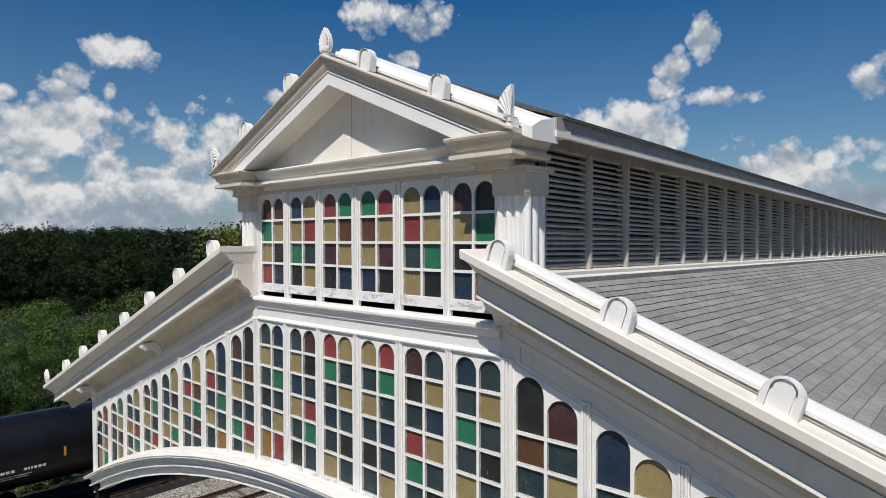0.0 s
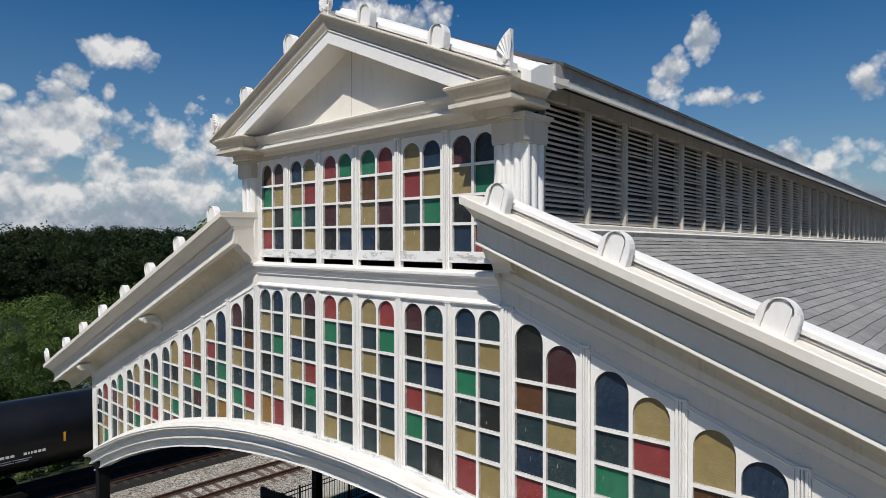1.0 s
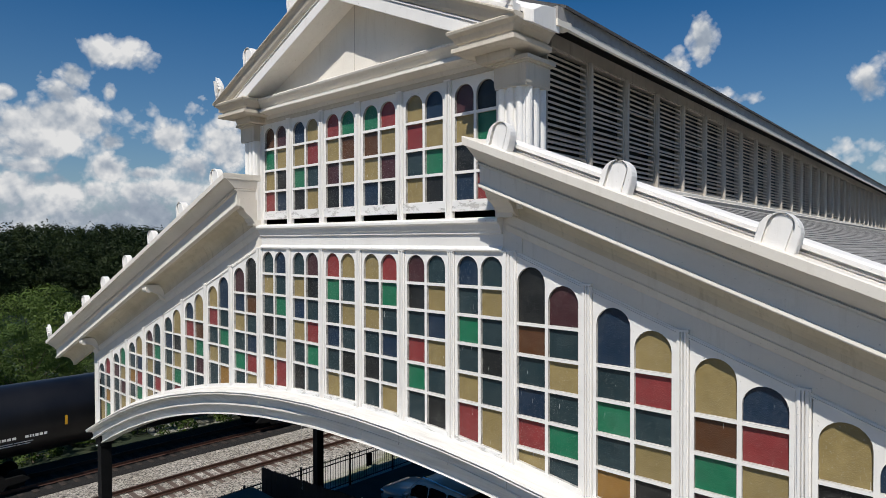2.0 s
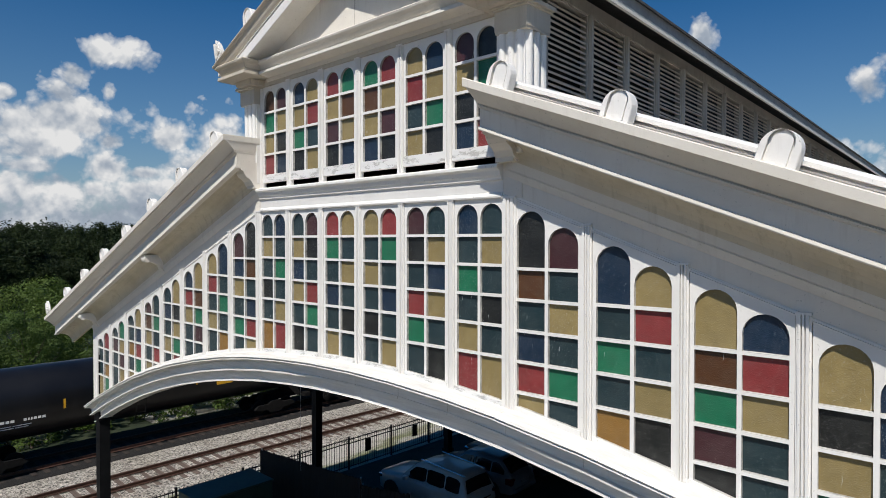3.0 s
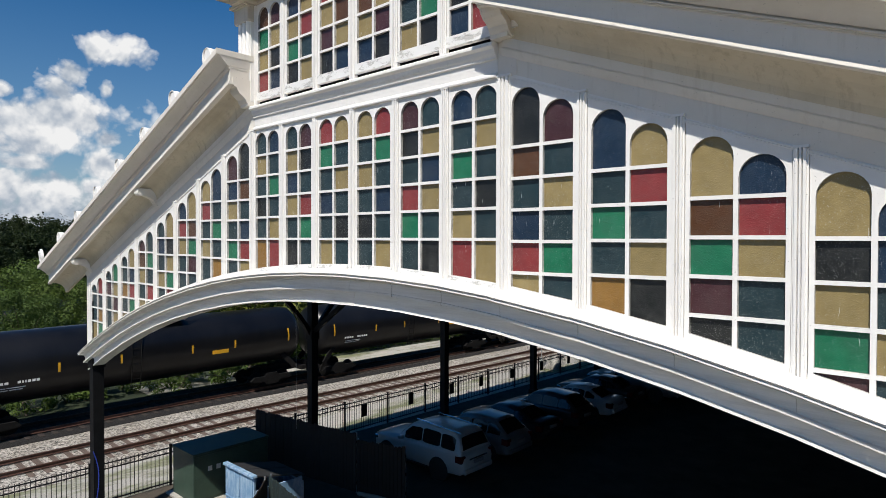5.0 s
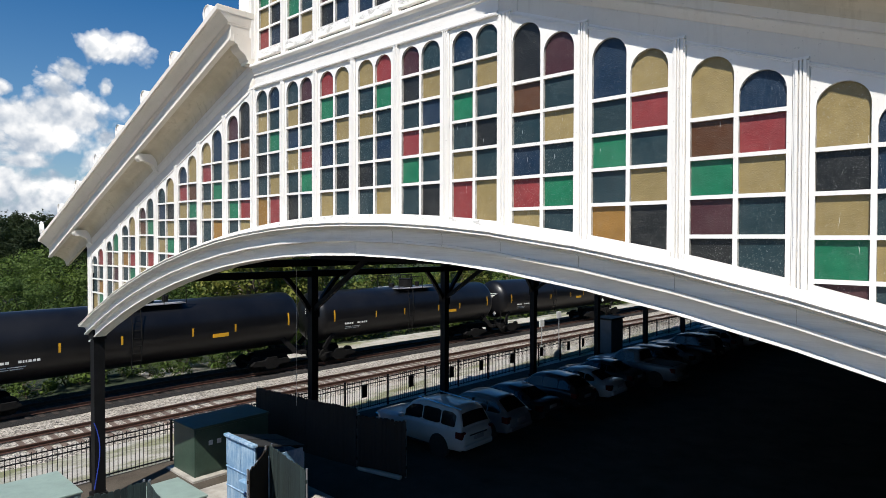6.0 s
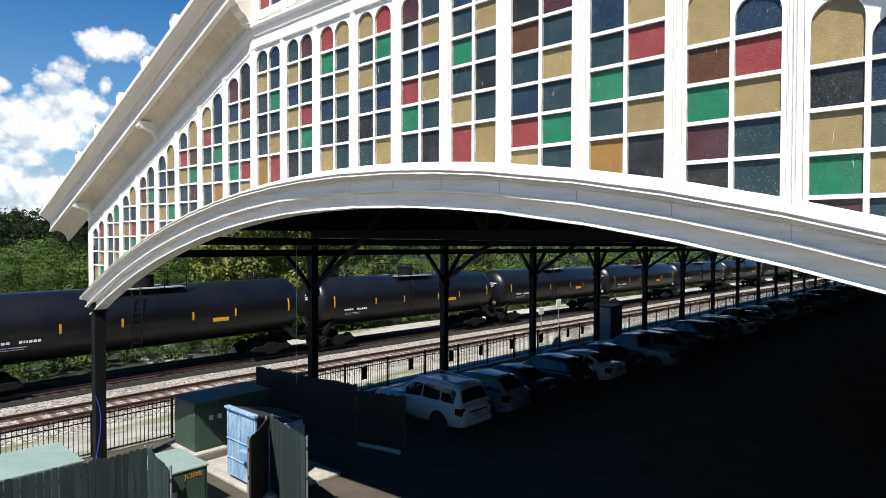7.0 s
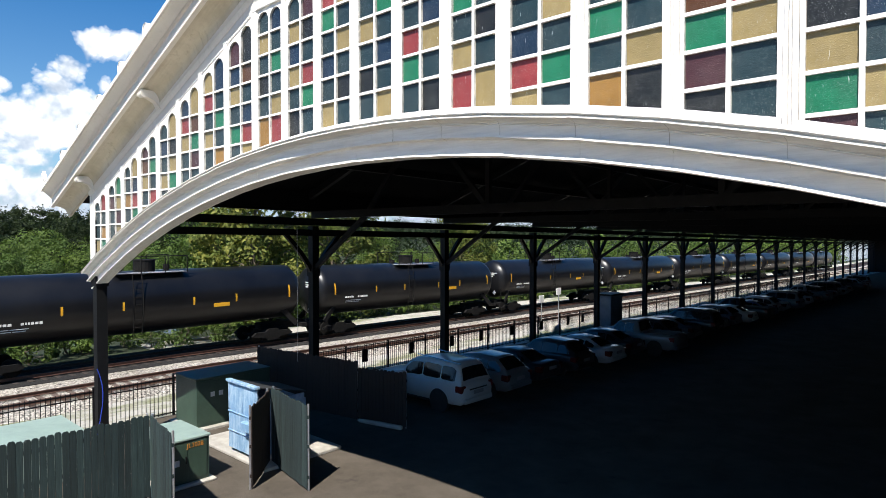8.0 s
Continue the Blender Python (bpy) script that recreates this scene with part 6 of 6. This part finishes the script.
NORTH_CLOUDS = [(46.6, 19.5, 4.24, 1.54), (46.4, 16.2, 1.03, 0.57), (57.5, 12.4, 1.17, 0.67), (19.9, 16.9, 1.31, 1.64), (22.8, 14.4, 1.36, 1.63), (23.9, 12.9, 1.2, 0.93), (18.9, 11.6, 2.38, 0.77), (25.3, 9.8, 3.92, 1.81), (22.5, 8.6, 1.18, 1.04), (13.8, 6.5, 1.8, 1.25), (15.8, 5.9, 1.86, 0.91), (11.3, 6.1, 0.97, 0.66), (11.9, 5.0, 3.39, 1.06), (8.5, 11.9, 1.39, 1.22)]


CLOUD_LEVEL = 0.45


def cloud_material():
    n = Nodes("cloudy_sky")
    n.t.nodes.remove(n.b)
    uv = n.put("ShaderNodeUVMap")
    uv.uv_map = "sky_map"
    total = rise = None
    for az, el, ra, rb in WEST_CLOUDS + NORTH_CLOUDS:
        sub = n.t.nodes.new("ShaderNodeVectorMath")
        sub.operation = "SUBTRACT"
        sub.inputs[1].default_value = (az / 100, el / 100, 0)
        n.link(uv.outputs[0], sub.inputs[0])
        mul = n.t.nodes.new("ShaderNodeVectorMath")
        mul.operation = "MULTIPLY"
        mul.inputs[1].default_value = (72 / ra, 68 / rb, 0)
        n.link(sub.outputs[0], mul.inputs[0])
        ln = n.t.nodes.new("ShaderNodeVectorMath")
        ln.operation = "LENGTH"
        n.link(mul.outputs[0], ln.inputs[0])
        v = n.math("SUBTRACT", 1.15, ln.outputs["Value"])
        own = n.put("ShaderNodeSeparateXYZ")
        n.link(mul.outputs[0], own.inputs[0])
        if total is None:
            total, rise = v, own.outputs[1]
            continue
        pick = n.put("ShaderNodeMix")
        n.link(n.math("ADD", n.math("MULTIPLY", n.math("SUBTRACT", v, total), 1.4), 0.5), pick.inputs[0])
        n.link(rise, pick.inputs[2])
        n.link(own.outputs[1], pick.inputs[3])
        total, rise = n.math("MAXIMUM", total, v), pick.outputs[0]

    def puffs(offset):
        mp = n.put("ShaderNodeMapping")
        mp.inputs["Location"].default_value = (0.0, offset, 0.0)
        n.link(uv.outputs[0], mp.inputs["Vector"])
        t1 = n.put("ShaderNodeTexNoise", Scale=22.0, Detail=11.0, Roughness=0.62)
        t1.inputs["Distortion"].default_value = 0.25
        n.link(mp.outputs[0], t1.inputs["Vector"])
        v1 = n.put("ShaderNodeTexVoronoi", Scale=33.0, Detail=3.0, Roughness=0.6)
        v1.feature = "SMOOTH_F1"
        v1.inputs["Smoothness"].default_value = 0.35
        wob = n.t.nodes.new("ShaderNodeVectorMath")
        wob.operation = "MULTIPLY_ADD"
        wob.inputs[1].default_value = (0.010, 0.010, 0.0)
        n.link(t1.outputs["Color"], wob.inputs[0])
        n.link(mp.outputs[0], wob.inputs[2])
        n.link(wob.outputs[0], v1.inputs["Vector"])
        head_ = n.math("SUBTRACT", 0.80, n.math("MULTIPLY", v1.outputs["Distance"], 0.62))
        return n.math("ADD", n.math("MULTIPLY", t1.outputs["Fac"], 0.58), n.math("MULTIPLY", head_, 0.42))

    sep = n.put("ShaderNodeSeparateXYZ")
    n.link(uv.outputs[0], sep.inputs[0])
    band = n.ramp(sep.outputs[1], [(0.0, (0.9, 0.9, 0.9)), (0.035, (0.78, 0.78, 0.78)), (0.075, (0.40, 0.40, 0.40)), (0.12, (0, 0, 0))])
    total = n.math("MAXIMUM", total, n.math("SUBTRACT", n.math("MULTIPLY", band, 1.5), 0.45))
    total = n.math("MAXIMUM", total, -1.3)
    dens = n.math("ADD", n.math("MULTIPLY", total, 1.0), n.math("MULTIPLY", n.math("SUBTRACT", puffs(0.0), CLOUD_LEVEL), 2.7))
    above = n.math("MULTIPLY", n.math("ADD", puffs(-0.007), puffs(-0.020)), 0.5)
    up = n.math("ADD", n.math("MULTIPLY", total, 1.0), n.math("MULTIPLY", n.math("SUBTRACT", above, CLOUD_LEVEL), 2.7))
    alpha = n.ramp(dens, [(0.0, (0, 0, 0)), (0.14, (0.35, 0.35, 0.35)), (0.42, (1, 1, 1))])
    rise = n.math("MINIMUM", n.math("MAXIMUM", rise, -1.0), 1.0)
    tone = n.math("ADD", n.math("MULTIPLY", n.math("SUBTRACT", dens, up), 0.75), n.math("ADD", n.math("MULTIPLY", rise, 0.20), 0.76))
    tone = n.math("SUBTRACT", tone, n.math("MULTIPLY", dens, 0.17))
    lit = n.ramp(tone, [(0.15, (0.28, 0.34, 0.44)), (0.50, (0.43, 0.495, 0.585)), (0.86, (0.95, 0.95, 0.95))])
    em = n.put("ShaderNodeEmission", Strength=0.9)
    n.link(lit, em.inputs["Color"])
    tr = n.put("ShaderNodeBsdfTransparent")
    haze = n.ramp(sep.outputs[1], [(0.0, (0.95, 0.95, 0.95)), (0.03, (0.55, 0.55, 0.55)), (0.10, (0.22, 0.22, 0.22)), (0.22, (0.0, 0.0, 0.0))])
    he = n.put("ShaderNodeEmission", Strength=0.46)
    he.inputs["Color"].default_value = (0.47, 0.72, 1.0, 1)
    hm = n.put("ShaderNodeMixShader")
    n.link(haze, hm.inputs[0])
    n.link(tr.outputs[0], hm.inputs[1])
    n.link(he.outputs[0], hm.inputs[2])
    mx = n.put("ShaderNodeMixShader")
    n.link(alpha, mx.inputs[0])
    n.link(hm.outputs[0], mx.inputs[1])
    n.link(em.outputs[0], mx.inputs[2])
    n.link(mx.outputs[0], n.out.inputs["Surface"])
    return n.m


bm = bmesh.new()
lay = bm.loops.layers.uv.new("sky_map")
R = 4300.0
azs, els = [-180 + 3 * i for i in range(121)], [-0.5 + 1.0 * i for i in range(32)]
dome = [[bm.verts.new((-R * math.cos(radians(e)) * math.sin(radians(a)), R * math.cos(radians(e)) * math.cos(radians(a)), R * math.sin(radians(e)) + 10)) for a in azs] for e in els]
for j in range(len(els) - 1):
    for i in range(len(azs) - 1):
        f = bm.faces.new((dome[j][i], dome[j][i + 1], dome[j + 1][i + 1], dome[j + 1][i]))
        for lp, (ii, jj) in zip(f.loops, ((i, j), (i + 1, j), (i + 1, j + 1), (i, j + 1))):
            lp[lay].uv = (azs[ii] / 100, els[jj] / 100)
tagged(part("backdrop", bm, cloud_material()), "blue summer sky with scattered white cumulus clouds", "sky", kind="structure")

# ---- shingles, last ----
COURSE = 0.148


def shingle_mesh(length):
    """A strip of three tabs with uneven butts."""
    bm = bmesh.new()
    for k in range(3):
        dx = COURSE * 1.12 + random.uniform(-0.007, 0.007)
        dz, lift = dx * PITCH, random.uniform(0.009, 0.015)
        prof = [(0.0, 0.0), (dx, -dz + lift), (dx, -dz - 0.004), (0.0, -0.008)]
        rings(bm, [[(x, y, z) for x, z in prof] for y in (length * k / 3 + 0.002, length * (k + 1) / 3 - 0.002)])
    for f in bm.faces:
        f.material_index = 1 if all(v.co.x > 0.1 for v in f.verts) else 0
    me = bpy.data.meshes.new("shingle")
    bmesh.ops.recalc_face_normals(bm, faces=bm.faces)
    bm.to_mesh(me)
    bm.free()
    me.materials.append(SHINGLE_PIECE)
    me.materials.append(SHINGLE_EDGE)
    return me


def shingle_piece_material():
    m = SHINGLE.copy()
    m.name = "grey_asphalt_shingle_piece"
    t = m.node_tree
    geo = [nd for nd in t.nodes if nd.bl_idname == "ShaderNodeNewGeometry"][0]
    info = t.nodes.new("ShaderNodeObjectInfo")
    for l in list(t.links):
        if l.from_node == geo:
            t.links.new(info.outputs["Random"], l.to_socket)
    t.nodes.remove(geo)
    return m


SHINGLE_PIECE = shingle_piece_material()
SHINGLE_EDGE = plain("shingle_cut_edge", (0.045, 0.043, 0.041), 0.3, 9.0, 0.9)
SH = [shingle_mesh(0.90) for k in range(7)]
roof_cover = part("shingle_roof", (lambda b: (box(b, 3.45, 3.5, -0.3, SHED_END, 11.96, 12.03), b)[1])(bmesh.new()), SHINGLE, shed, "grey asphalt shingle roof in even courses")
far_piece = bmesh.new()


def far_shingle(s, c, y0, y1):
    x = 3.47 + COURSE * c
    z = 12.035 - PITCH * (x - 3.25)
    dx, dz = COURSE * 1.12, COURSE * 1.12 * PITCH
    prof = [(0.0, 0.0), (dx, -dz + 0.011), (dx, -dz - 0.004), (0.0, -0.008)]
    rows = [[far_piece.verts.new((s * (x + px), y, z + pz)) for px, pz in prof[:3]] for y in (y0, y1)]
    for i in (0, 1):
        far_piece.faces.new((rows[0][i], rows[0][i + 1], rows[1][i + 1], rows[1][i])).material_index = i


COURSES = 74
for c in range(COURSES):
    x = 3.47 + COURSE * c
    z = 12.035 - PITCH * (x - 3.25)
    off = (c * 0.37) % 0.9
    for k in range(13):
        y = -0.34 + 0.9 * k - off
        if c < 40 and k < 7:
            shared("shingle", SH[random.randrange(7)], roof_cover, Matrix.Translation((x, max(y, -0.34), z)) @ pose(0, 0, 0, 0, 0, random.uniform(-0.15, 0.15)))
        else:
            far_shingle(1, c, max(y, -0.34), y + 0.895)
    y = -0.34 + 0.9 * 13 - off
    while y < SHED_END:
        step = 0.9 if y < 45 else 6.0
        far_shingle(1, c, y, y + step - 0.005)
        y += step
    y = -0.34 if x < 12.3 else SHED_END
    while y < SHED_END:
        far_shingle(-1, c, y, y + 11.99)
        y += 12.0
far_cover = tagged(part("far_shingles", far_piece, SHINGLE, shed), kind="stuff")
far_cover.data.materials.append(SHINGLE_EDGE)
align_long_parts()
